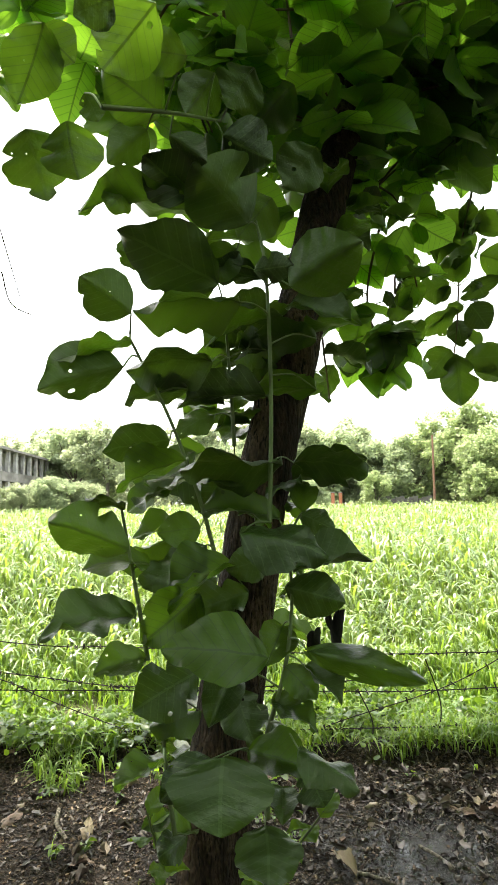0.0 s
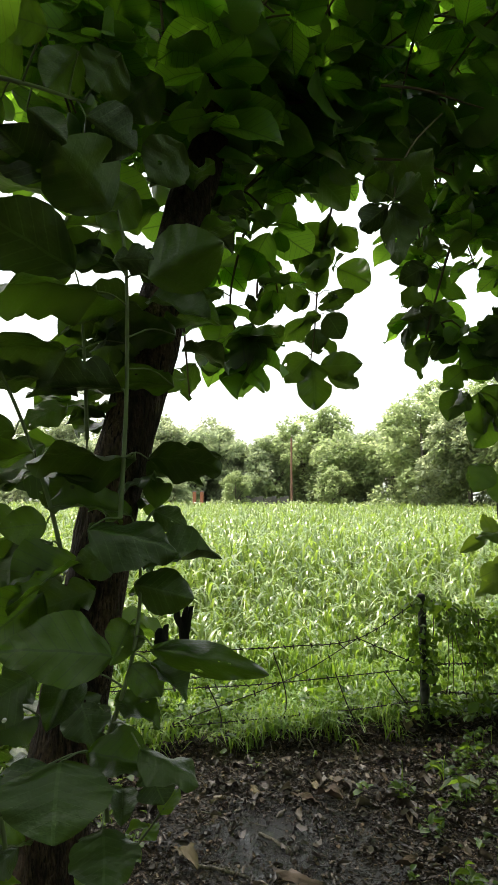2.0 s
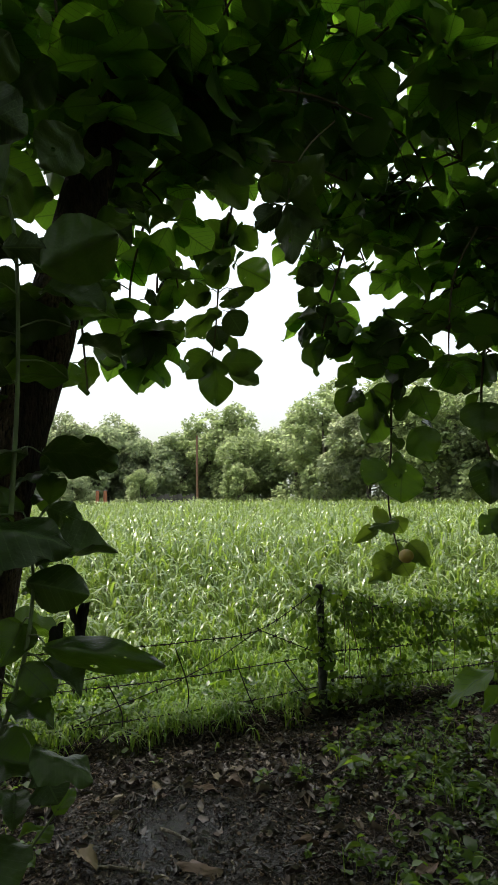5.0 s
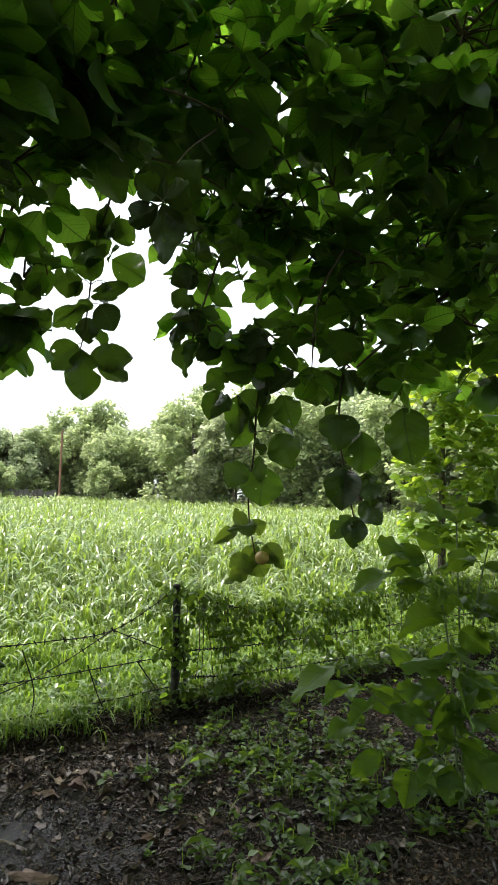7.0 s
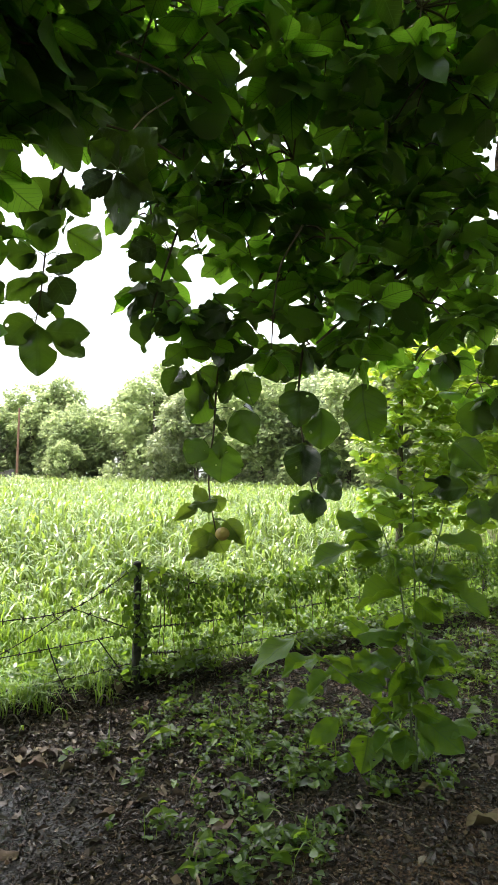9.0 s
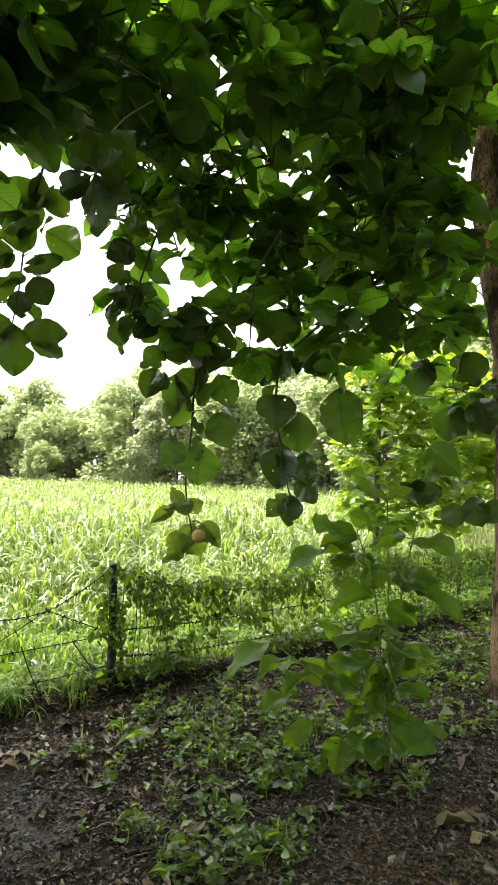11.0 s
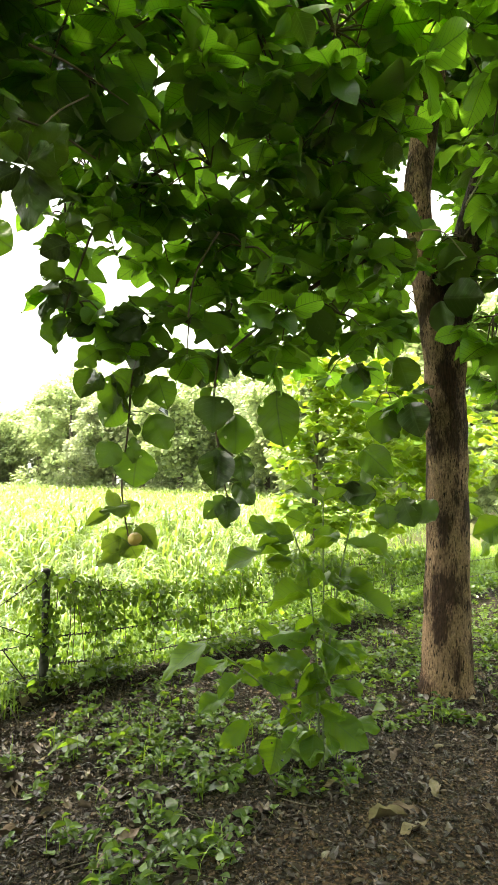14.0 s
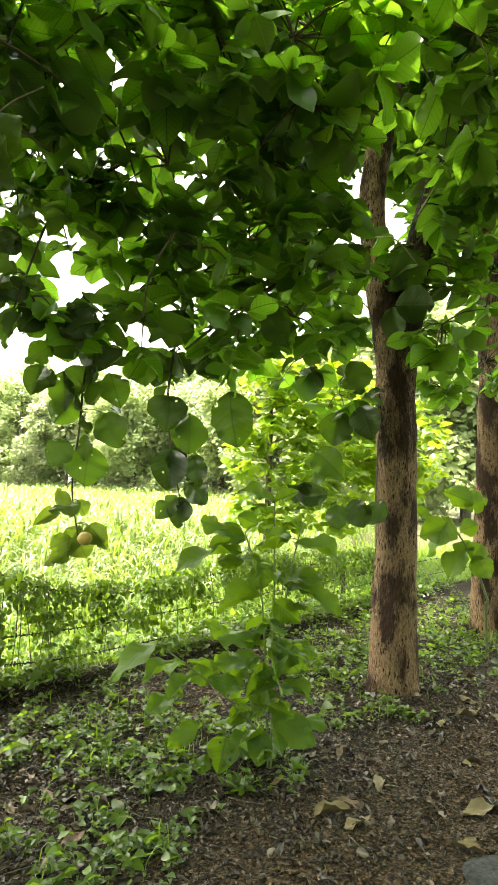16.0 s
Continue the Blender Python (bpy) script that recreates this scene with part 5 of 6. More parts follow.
# kind, bearing right of +y in degrees, distance, size, turn
for kind, bearing, away, size, turn in ((1, -13.5, 70, 0.95, 40), (1, -26, 74, 0.95, 200), (4, -18.5, 58, 0.44, 90), (1, -22, 84, 0.85, 10), (1, -15, 57, 0.31, 60), (1, -11, 58, 0.41, 10), (1, -9, 76, 0.8, 80), (4, -1, 66, 0.8, 30),
                                        (4, -5.5, 72, 0.85, 220), (4, -2, 80, 1.06, 300), (1, 1.5, 78, 0.82, 10), (1, 5.3, 72, 0.94, 100), (4, 7, 68, 0.8, 200), (1, 9.2, 74, 0.96, 120), (4, 12, 68, 0.88, 300), (4, 15, 72, 0.9, 20),
                                        (2, 14.3, 68, 0.78, 50), (1, -5.4, 67, 0.90, 170), (2, 21, 62, 0.75, 250), (4, 23, 66, 0.95, 10), (0, 25.5, 60, 0.91, 150), (2, 28, 54, 0.95, 20), (0, 30, 62, 1.1, 310), (1, 32, 50, 0.8, 100),
                                        (0, 34.5, 50, 0.95, 260), (4, 36, 56, 1.0, 30), (2, 38, 44, 0.9, 200), (0, 41, 46, 0.95, 80), (4, 43.5, 42, 0.9, 60), (0, 46, 42, 0.9, 20), (2, 49, 36, 0.85, 120), (2, 53, 34, 0.9, 310),
                                        (4, 56, 38, 0.95, 70), (0, 59, 30, 0.85, 200), (0, 63, 30, 0.95, 10), (2, 68, 30, 0.95, 250), (4, 74, 30, 1.0, 130), (0, 80, 30, 1.0, 160),
                                        (4, 5, 60, 0.40, 0), (2, 11, 58, 0.38, 50), (2, 20, 58, 0.42, 70), (4, 0, 58, 0.32, 70), (1, -17, 95, 1.05, 60), (4, -15.2, 86, 0.9, 10), (4, -16.2, 80, 1.22, 140), (1, -20, 102, 1.15, 200), (4, -11.5, 92, 1.0, 90), (1, -20.8, 57, 0.30, 130), (1, -19.5, 60, 0.33, 10), (1, -22.6, 56, 0.29, 60), (4, -17, 57, 0.38, 20), (1, -23.5, 57, 0.22, 220)):
    a = radians(bearing)
    copy_thing(KINDS[kind], pose(0.35 + away * math.sin(a), -0.7 + away * math.cos(a), 0, 0, 0, turn) @ Matrix.Scale(size * 0.98, 4))

# undergrowth along the foot of the tree line
bearing = np.radians(g2.uniform(-9, 66, 430))
away = np.interp(np.degrees(bearing), (-9, 20, 30, 40, 50, 66), (60, 57, 49, 40, 33, 28)) + g2.uniform(0, 3, 430)
B, A, N, L = spray([(0.35 + d * math.sin(a), -0.7 + d * math.cos(a), g2.uniform(0.2, 1.2), g2.uniform(0.4, 0.75)) for a, d in zip(bearing, away)], 55, 0.34, g2, 0.5, 1.0, 1.2)
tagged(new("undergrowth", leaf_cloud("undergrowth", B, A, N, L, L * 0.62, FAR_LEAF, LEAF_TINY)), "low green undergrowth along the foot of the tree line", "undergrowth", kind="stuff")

# the shaded thicket between and behind the far trunks
bearing = np.radians(g2.uniform(-27, 68, 520))
away = np.interp(np.degrees(bearing), (-27, -9, 20, 30, 40, 50, 68), (74, 70, 68, 62, 54, 44, 36)) + g2.uniform(0, 5, 520)
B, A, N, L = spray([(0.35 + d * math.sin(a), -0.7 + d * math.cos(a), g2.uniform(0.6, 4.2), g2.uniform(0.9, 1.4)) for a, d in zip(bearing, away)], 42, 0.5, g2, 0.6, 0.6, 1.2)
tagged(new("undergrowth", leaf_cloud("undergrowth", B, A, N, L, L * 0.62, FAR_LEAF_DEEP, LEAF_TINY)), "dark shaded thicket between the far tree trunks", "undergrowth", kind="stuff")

# bright young tree in the sun beyond the fence
young = thing("young_tree", (7.7, 5.3, 0.0), "sunlit young tree with bright yellow-green leaves", "tree")
tube_part("trunk", [(7.7, 5.3, -0.1, 0.06), (7.6, 5.2, 1.2, 0.05), (7.5, 5.1, 2.6, 0.03), (7.4, 5.0, 3.6, 0.012)], BARK_FAR, young, 10, 20)
YOUNG_CROWN = [(7.57, 4.5, 2.76, 0.6), (7.22, 4.9, 3.08, 0.5), (7.83, 4.3, 1.95, 0.6), (7.1, 5.2, 1.8, 0.4), (7.66, 4.6, 1.5, 0.45), (8.3, 4.4, 2.9, 0.7), (8.5, 4.2, 2.1, 0.7), (7.2, 5.0, 2.4, 0.5), (9.3, 4.2, 2.6, 0.9), (10.2, 4.4, 2.0, 0.9), (9.2, 4.0, 1.6, 0.6), (7.5, 4.9, 1.05, 0.4), (8.2, 4.5, 1.1, 0.45), (7.0, 5.2, 1.2, 0.3)]
crown_part("crown", young, YOUNG_CROWN, 950, 0.15, GLOW_LEAF, LEAF_LOW, g2)

# pole in the field
pole = thing("utility_pole", (17.25, 57.47, 0.3), "thin rusty brown pole standing at the far field edge", "pole")
tube_part("shaft", [(17.25, 57.47, 0.0, 0.13), (17.24, 57.47, 4.0, 0.11), (17.26, 57.47, 7.6, 0.09)], POLE_RUST, pole, 8, 6)



# ---- leaves, stems and twigs that hang clear of the crowns ----
def leaf_meshes(mat):
    return [mesh_of("leaf", v, f, mat, uv) for v, f, uv in LEAF_FINE]


TEAK_MESHES, SAPLING_MESHES, FRUIT_MESHES = leaf_meshes(TEAK_LEAF_SHADED), leaf_meshes(SAPLING_LEAF), leaf_meshes(FRUIT_LEAF_LIT)


g3 = np.random.default_rng(21)


def hang(parent, meshes, lists, lines, start=0, fuller=1.0, extra=0):
    """Leaves as parts of their tree, each with a stalk to the nearest stem."""
    k = start
    nodes = np.vstack([curve_points(line, 14) for line in lines])
    for rows in lists:
        for row in rows:
            leaf = placed_leaf(parent, meshes, (*row[:6], row[6] * fuller, row[7]), k)
            k += 1
            b = np.array(row[:3])
            for _ in range(extra):
                # a smaller leaf from the same twig
                tip = np.array(row[3:6])
                size = np.linalg.norm(tip - b) * g3.uniform(0.55, 1.0)
                d = unit((tip - b) / np.linalg.norm(tip - b) + g3.normal(size=3) * 0.75)
                b2 = b + g3.normal(size=3) * 0.045
                placed_leaf(parent, meshes, (*b2, *(b2 + d * size), size * g3.uniform(0.55, 0.75), row[7] + g3.uniform(-60, 60)), k + 3)
            far = np.linalg.norm(nodes - b, axis=1)
            if 0.015 < far.min() < 0.22:
                q = nodes[far.argmin()]
                mid = (b + q) / 2 + (0, 0, 0.12 * far.min())
                tube_part("stalk", [(*q, 0.0032), (*mid, 0.0026), (*b, 0.0022)], STEM, parent, 5, 7)


def stems(parent, lines, r0, r1, mat, name="stem"):
    for line in lines:
        n = len(line)
        tube_part(name, [(*p, r0 + (r1 - r0) * i / (n - 1)) for i, p in enumerate(line)], mat, parent, 7, 6 * n, 0.06, 9)


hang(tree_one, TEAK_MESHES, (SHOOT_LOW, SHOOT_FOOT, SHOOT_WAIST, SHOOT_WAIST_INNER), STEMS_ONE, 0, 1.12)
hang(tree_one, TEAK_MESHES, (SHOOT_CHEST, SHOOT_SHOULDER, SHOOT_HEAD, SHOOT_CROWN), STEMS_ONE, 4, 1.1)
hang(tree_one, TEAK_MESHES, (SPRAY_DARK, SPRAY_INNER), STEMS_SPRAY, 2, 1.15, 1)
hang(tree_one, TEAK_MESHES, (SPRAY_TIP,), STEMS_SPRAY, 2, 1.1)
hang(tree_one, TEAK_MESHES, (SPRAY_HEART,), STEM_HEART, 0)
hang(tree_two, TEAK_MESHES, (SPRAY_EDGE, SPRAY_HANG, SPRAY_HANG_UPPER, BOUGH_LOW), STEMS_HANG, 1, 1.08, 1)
hang(tree_two, FRUIT_MESHES, (SPRAY_FRUIT,), STEMS_HANG, 1, 0.82)
# more leaves close along the trunk
trunk_line = np.array(TRUNK_ONE)
for k in range(42):
    z = g3.uniform(0.35, 2.7)
    cx, cy = np.interp(z, trunk_line[:, 2], trunk_line[:, 0]), np.interp(z, trunk_line[:, 2], trunk_line[:, 1])
    a = radians(g3.choice((200, 150, 235, 290, 330, 20)) + g3.uniform(-25, 25))
    r0, size = g3.uniform(0.07, 0.14), g3.uniform(0.12, 0.22)
    d = np.array([math.cos(a), math.sin(a), g3.uniform(-0.55, 0.15)])
    b0 = np.array([cx + d[0] * r0, cy + d[1] * r0, z])
    t0 = b0 + d / np.linalg.norm(d) * size
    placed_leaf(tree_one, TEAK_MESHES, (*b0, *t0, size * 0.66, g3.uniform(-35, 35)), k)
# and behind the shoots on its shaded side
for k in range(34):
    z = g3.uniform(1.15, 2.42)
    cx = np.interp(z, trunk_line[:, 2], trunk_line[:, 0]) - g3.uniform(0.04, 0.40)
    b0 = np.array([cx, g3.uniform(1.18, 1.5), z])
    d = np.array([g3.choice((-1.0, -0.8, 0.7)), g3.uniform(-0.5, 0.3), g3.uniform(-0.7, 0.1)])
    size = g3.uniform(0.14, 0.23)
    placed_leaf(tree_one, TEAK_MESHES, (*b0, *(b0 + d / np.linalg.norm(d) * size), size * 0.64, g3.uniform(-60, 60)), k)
stems(tree_one, STEMS_ONE, 0.007, 0.004, STEM)
stems(tree_one, STEMS_SPRAY, 0.004, 0.008, TWIG, "twig")
stems(tree_one, STEM_HEART, 0.0025, 0.0035, TWIG, "twig")
stems(tree_two, STEMS_HANG, 0.004, 0.009, TWIG, "twig")
stems(tree_one, [[(-0.36, 0.83, 2.3), (-0.33, 0.86, 2.17), (-0.304, 0.925, 2.025)], [(-0.349, 0.90, 2.10), (-0.33, 0.92, 2.02), (-0.277, 0.946, 1.992)]], 0.002, 0.001, TWIG, "twig")
bm = bmesh.new()
bmesh.ops.create_icosphere(bm, subdivisions=3, radius=0.041, matrix=Matrix.Translation(Vector(FRUIT_AT) - tree_two.location) @ Matrix.Diagonal((1, 1, 0.92, 1)))
part("fruit", bm, FRUIT, tree_two, "round dull yellow-orange fruit", smooth=True)
# withered leaf in black strips, hanging from a shoot
WITHERED = plain("withered_leaf", (0.010, 0.009, 0.008), 0.85)
for k, (dx, dz, length, wide, lean) in enumerate(((0.0, 0.0, 0.15, 0.030, 4), (-0.030, 0.01, 0.10, 0.020, -14), (0.018, 0.0, 0.11, 0.022, 12), (-0.075, -0.06, 0.08, 0.022, -8), (-0.055, -0.05, 0.06, 0.016, 10))):
    v, f, uv = leaf_grid(13, 5, 0.7, 0.15, 2.6, seed=4 + k, bites=3)
    strip = part_mesh("withered_leaf", mesh_of("withered_leaf", v, f, WITHERED, uv), tree_one, "withered black leaf strip")
    strip.matrix_basis = Matrix.Translation(Vector(DRY_LEAF_AT) + Vector((dx, 0.0, dz)) - tree_one.location) @ Euler((radians(-92), radians(lean), radians(15 * k))).to_matrix().to_4x4() @ Matrix.Diagonal((wide, length, length * 0.5, 1))

# small shoots from the foot of the leaning trunk
for foot, top, n in (((0.06, 1.30, 0.05), (0.02, 1.01, 0.68), 7), ((0.22, 1.30, 0.05), (0.47, 1.02, 0.66), 8), ((0.20, 1.28, 0.03), (0.36, 1.05, 0.52), 5)):
    line = [foot, tuple((np.array(foot) + np.array(top)) / 2 + (0, 0.03, 0.04)), top]
    stems(tree_one, [line], 0.005, 0.003, STEM, "shoot")
    c = curve_points(line, 12)
    for k in range(n):
        p = c[11 - k] if k < 9 else c[3]
        a, size = g3.uniform(0, 6.283), g3.uniform(0.045, 0.10)
        d = unit(np.array([math.cos(a), math.sin(a), g3.uniform(-0.2, 0.4)]))
        placed_leaf(tree_one, SAPLING_MESHES, (*p, *(p + d * size), size * 0.62, g3.uniform(-30, 30)), k)

sapling = thing("teak_sapling", (3.04, 1.36, 0.0), "leafy teak sapling with large pale green leaves on thin stems", "sapling", "teak saplings")
stems(sapling, STEMS_SAPLING, 0.0065, 0.0035, STEM)
hang(sapling, SAPLING_MESHES, (SAPLING_LOW, SAPLING_MIDDLE, SAPLING_TOP), STEMS_SAPLING, 0, 0.92)
for k in range(46):
    line = STEMS_SAPLING[k % 4]
    p = curve_points(line, 20)[int(g3.integers(2, 19) if k < 30 else g3.integers(0, 8))]
    a, size = g3.uniform(0, 6.283), g3.uniform(0.13, 0.23)
    d = np.array([math.cos(a), math.sin(a), g3.uniform(-0.6, 0.3)])
    b0 = p + d * g3.uniform(0.03, 0.09)
    t0 = b0 + d / np.linalg.norm(d) * size
    if t0[2] < 0.03:
        t0[2] = 0.03
    if b0[2] < 0.05:
        b0[2] = 0.05
    placed_leaf(sapling, SAPLING_MESHES, (*b0, *t0, size * g3.uniform(0.48, 0.6), g3.uniform(-40, 40)), k)
sapling_far = thing("teak_sapling", (6.1, 1.35, 0.0), "teak sapling with glossy green leaves beside a trunk", "sapling", "teak saplings")
stems(sapling_far, STEMS_FAR, 0.012, 0.006, STEM)
tube_part("stem", [(6.15, 1.35, -0.05, 0.012), (6.05, 1.33, 0.4, 0.012), (*STEMS_FAR[0][0], 0.011)], STEM, sapling_far, 7, 12)
hang(sapling_far, SAPLING_MESHES, (SAPLING_FAR,), STEMS_FAR, 1, 1.1)

# ---- barbed wire fence with vines ----
fence = thing("barbed_wire_fence", (2.33, 3.06, 0.0), "old sagging barbed wire fence on thin weathered posts", "fence")


def fence_post(x, y, height, r):
    o = np.array(fence.location)
    v, f = tube([(x, y, -0.1, r * 1.05), (x + 0.004, y, height * 0.5, r), (x - 0.006, y + 0.003, height, r * 0.95)], 14, 34, 0.30, 7)
    post = part_mesh("post", mesh_of("post", v - o, f, POST_PAINT), fence)
    bm = bmesh.new()
    bmesh.ops.create_icosphere(bm, subdivisions=2, radius=r * 1.06, matrix=Matrix.Translation(Vector((x - 0.005, y, height)) - fence.location) @ Matrix.Diagonal((1, 1, 0.7, 1)))
    part("cap", bm, POST_PAINT, post, smooth=True)


for x, y, height, r in ((2.298, 3.06, 0.855, 0.026), (2.38, 3.08, 0.45, 0.010), (6.85, 3.36, 0.66, 0.024), (8.17, 3.25, 1.0, 0.026), (-2.2, 3.1, 0.9, 0.028), (12.0, 3.3, 0.9, 0.028)):
    fence_post(x, y, height, r)


def wire(line, r=0.0032, barbs=True):
    """A twisted wire with barbs through points (x, z) in the fence's plane."""
    p = [(x, 3.06 + 0.012 * math.sin(9 * x), z) for x, z in line]
    length = sum(math.dist(a, b) for a, b in zip(p, p[1:]))
    n = max(12, int(length / 0.05))
    v, f = tube([(*q, r) for q in p], 6, n, 0.0)
    V, F = [v], [f]
    off = len(v)
    if barbs:
        c = curve_points(p, max(3, int(length / 0.09)))
        for q in c:
            for _ in range(2):
                d = unit(g3.normal(size=3)) * 0.019
                bv, bf = tube([(*(q - d), 0.0020), (*q, 0.0052), (*(q + d), 0.0018)], 4, 3)
                V.append(bv), F.append(bf + off)
                off += len(bv)
    part_mesh("wire", mesh_of("wire", np.vstack(V) - np.array(fence.location), np.vstack(F), RUST_WIRE), fence)


for line in (((2.29, 0.83), (1.85, 0.61), (1.43, 0.58), (1.03, 0.58), (0.3, 0.6), (-0.54, 0.64), (-0.98, 0.66), (-2.2, 0.8)),
             ((2.31, 0.40), (2.07, 0.51), (1.85, 0.61)), ((1.85, 0.61), (1.42, 0.39), (0.83, 0.21), (0.63, 0.14)),
             ((2.31, 0.40), (1.29, 0.37), (0.75, 0.37), (0.13, 0.38), (-0.42, 0.39), (-1.2, 0.40), (-2.2, 0.45)),
             ((2.31, 0.20), (1.67, 0.17), (0.63, 0.16), (-0.33, 0.16), (-1.11, 0.15), (-2.2, 0.2)),
             ((-0.24, 0.10), (-0.48, 0.17), (-0.98, 0.37), (-1.21, 0.46), (-2.2, 0.75)),
             ((1.03, 0.44), (0.3, 0.40), (-0.4, 0.41), (-0.6, 0.42), (-1.21, 0.50), (-2.2, 0.6)),
             ((2.37, 0.25), (2.79, 0.21), (3.52, 0.2), (4.5, 0.22), (6.85, 0.33), (8.17, 0.3), (12.0, 0.3)),
             ((2.37, 0.42), (2.9, 0.40), (3.6, 0.4), (4.6, 0.42), (6.85, 0.45), (8.17, 0.5), (12.0, 0.5)),
             ((2.34, 0.83), (2.78, 0.68), (3.51, 0.60), (4.4, 0.66), (6.85, 0.64), (8.17, 0.85), (12.0, 0.8))):
    wire(line)
for line in (((1.70, 0.41), (1.77, 0.22), (1.84, 0.07)), ((2.02, 0.40), (2.16, 0.21), (2.27, 0.07)), ((1.30, 0.55), (1.38, 0.3), (1.36, 0.1)), ((0.9, 0.38), (0.98, 0.2), (0.97, 0.06))):
    wire(line, 0.004, False)

vine = thing("fence_vine", (3.2, 3.06, 0.05), "tangled small-leaved green vine draped over the fence wires", "vine")


def vine_curtain():
    """Small leaves hung along the top wire and in loose curtains below it."""
    n = 9000
    x = np.concatenate([g3.uniform(2.2, 7.2, n), g3.normal(2.62, 0.22, 900), g3.normal(2.30, 0.07, 420), g3.normal(3.55, 0.15, 500)])
    top = np.interp(x, (2.1, 2.34, 2.78, 3.5, 4.4, 7.2), (0.84, 0.85, 0.74, 0.68, 0.78, 0.75))
    drop = np.concatenate([g3.gamma(1.1, 0.19, n), g3.uniform(0, 0.75, 900), g3.uniform(0, 0.45, 420), g3.uniform(0, 0.6, 500)])
    clump = np.array([noise.noise(Vector((a * 5.0, d * 6.0, 1.0))) + 0.6 * noise.noise(Vector((a * 14.0, d * 14.0, 1.0))) for a, d in zip(x, drop)])
    keep = (clump > -0.13 + 0.28 * np.minimum(drop, 0.6) - 0.12 * (x > 3.6)) & (drop < top - 0.04)
    x, top, drop = x[keep], top[keep], drop[keep]
    m = len(x)
    B = np.stack([x, 3.05 + g3.normal(0, 0.06, m), top - drop + g3.normal(0.0, 0.02, m)], 1)
    A = g3.normal(size=(m, 3)) * (0.7, 0.7, 0.3) + (0, -0.3, -0.7)
    N = g3.normal(size=(m, 3)) * 0.6 + (0, -0.6, 0.7)
    L = g3.gamma(3.5, 0.0078, m) + 0.012
    ob = part_mesh("foliage", leaf_cloud("foliage", B - np.array(vine.location), A, unit(N), L, L * 0.62, VINE_LEAF, LEAF_LOW), vine)
    ob["kind"] = "stuff"
    for k in range(34):
        x0 = g3.uniform(2.25, 6.6)
        z0 = np.interp(x0, (2.1, 2.34, 2.78, 3.5, 4.4, 7.2), (0.84, 0.85, 0.74, 0.68, 0.78, 0.75))
        d = g3.uniform(-0.15, 0.15)
        tube_part("tendril", [(x0, 3.06, z0, 0.0035), (x0 + d * 0.5, 3.03, z0 * 0.6, 0.003), (x0 + d, 3.07, g3.uniform(0.03, 0.3), 0.002)], TWIG, vine, 5, 10)


vine_curtain()


# ---- on the ground ----
def on_ground(x, y):
    return np.array([ground_height(a, b) for a, b in zip(x, y)])


def torn(seed):
    """A torn scrap of dry leaf with a jagged rim."""
    v, f, uv = leaf_grid(4, 3, 0.2, 0.16, 0.0)
    g = np.random.default_rng(seed)
    return v + g.uniform(-0.16, 0.16, v.shape) * (1, 1, 0.7), f, uv


def clod(seed):
    """An uneven lump of soil of unit length."""
    g = np.random.default_rng(seed)
    v = np.array([(x, y, z) for z in (-0.3, 0.3) for y in (0.0, 1.0) for x in (-0.5, 0.5)]) * (1, 1, 1) + g.uniform(-0.24, 0.24, (8, 3))
    f = np.array([(0, 2, 3, 1), (4, 5, 7, 6), (0, 1, 5, 4), (2, 6, 7, 3), (0, 4, 6, 2), (1, 3, 7, 5)])
    return v, f, np.zeros((8, 2))


def strewn(name, n, patch, length, ratio, lift, mat, grids, words):
    x, y = g3.normal(2.7, 2.3, n), 3.0 - np.abs(g3.normal(0, 1.7, n))
    thick = np.array([noise.noise(Vector((a * 1.2, b * 1.2, patch))) + 0.5 * noise.noise(Vector((a * 4, b * 4, 4.0))) for a, b in zip(x, y)])
    keep = (thick + 0.4 * (np.abs(y - 2.6) < 0.35) > g3.uniform(-1.3, 0.30, n)) & (np.hypot(x - 1.05, y - 2.1) > g3.uniform(0.05, 0.5, n)) & (x < 8)
    x, y = x[keep], y[keep]
    n = len(x)
    L = length(n)
    B = np.stack([x, y, on_ground(x, y) + lift * L + g3.uniform(0, 0.006, n)], 1)
    a = g3.uniform(0, 6.283, n)
    A = np.stack([np.cos(a), np.sin(a), g3.uniform(-0.35, 0.5, n)], 1)
    N = g3.normal(size=(n, 3)) * 0.6 + (0, 0, 1)
    me = leaf_cloud(name, B, A, unit(N), L, L * g3.uniform(*ratio, n), mat, grids)
    me.polygons.foreach_set("use_smooth", np.zeros(len(me.polygons), bool))
    tagged(new(name, me), words, name.replace("_", " "), kind="stuff")


strewn("soil_crumbs", 150000, 3.0, lambda n: g3.gamma(1.2, 0.0032, n) + 0.0025, (0.5, 1.0), 0.0, CRUMB, [clod(i) for i in range(6)], "loose dark brown crumbs and clods of soil")
strewn("leaf_litter", 62000, 9.0, lambda n: np.where(g3.uniform(size=n) < 0.045, g3.uniform(0.025, 0.07, n), g3.gamma(1.8, 0.0075, n) + 0.004), (0.15, 0.6), 0.1, LITTER, [torn(i) for i in range(7)], "scattered dry brown leaf bits on the soil")


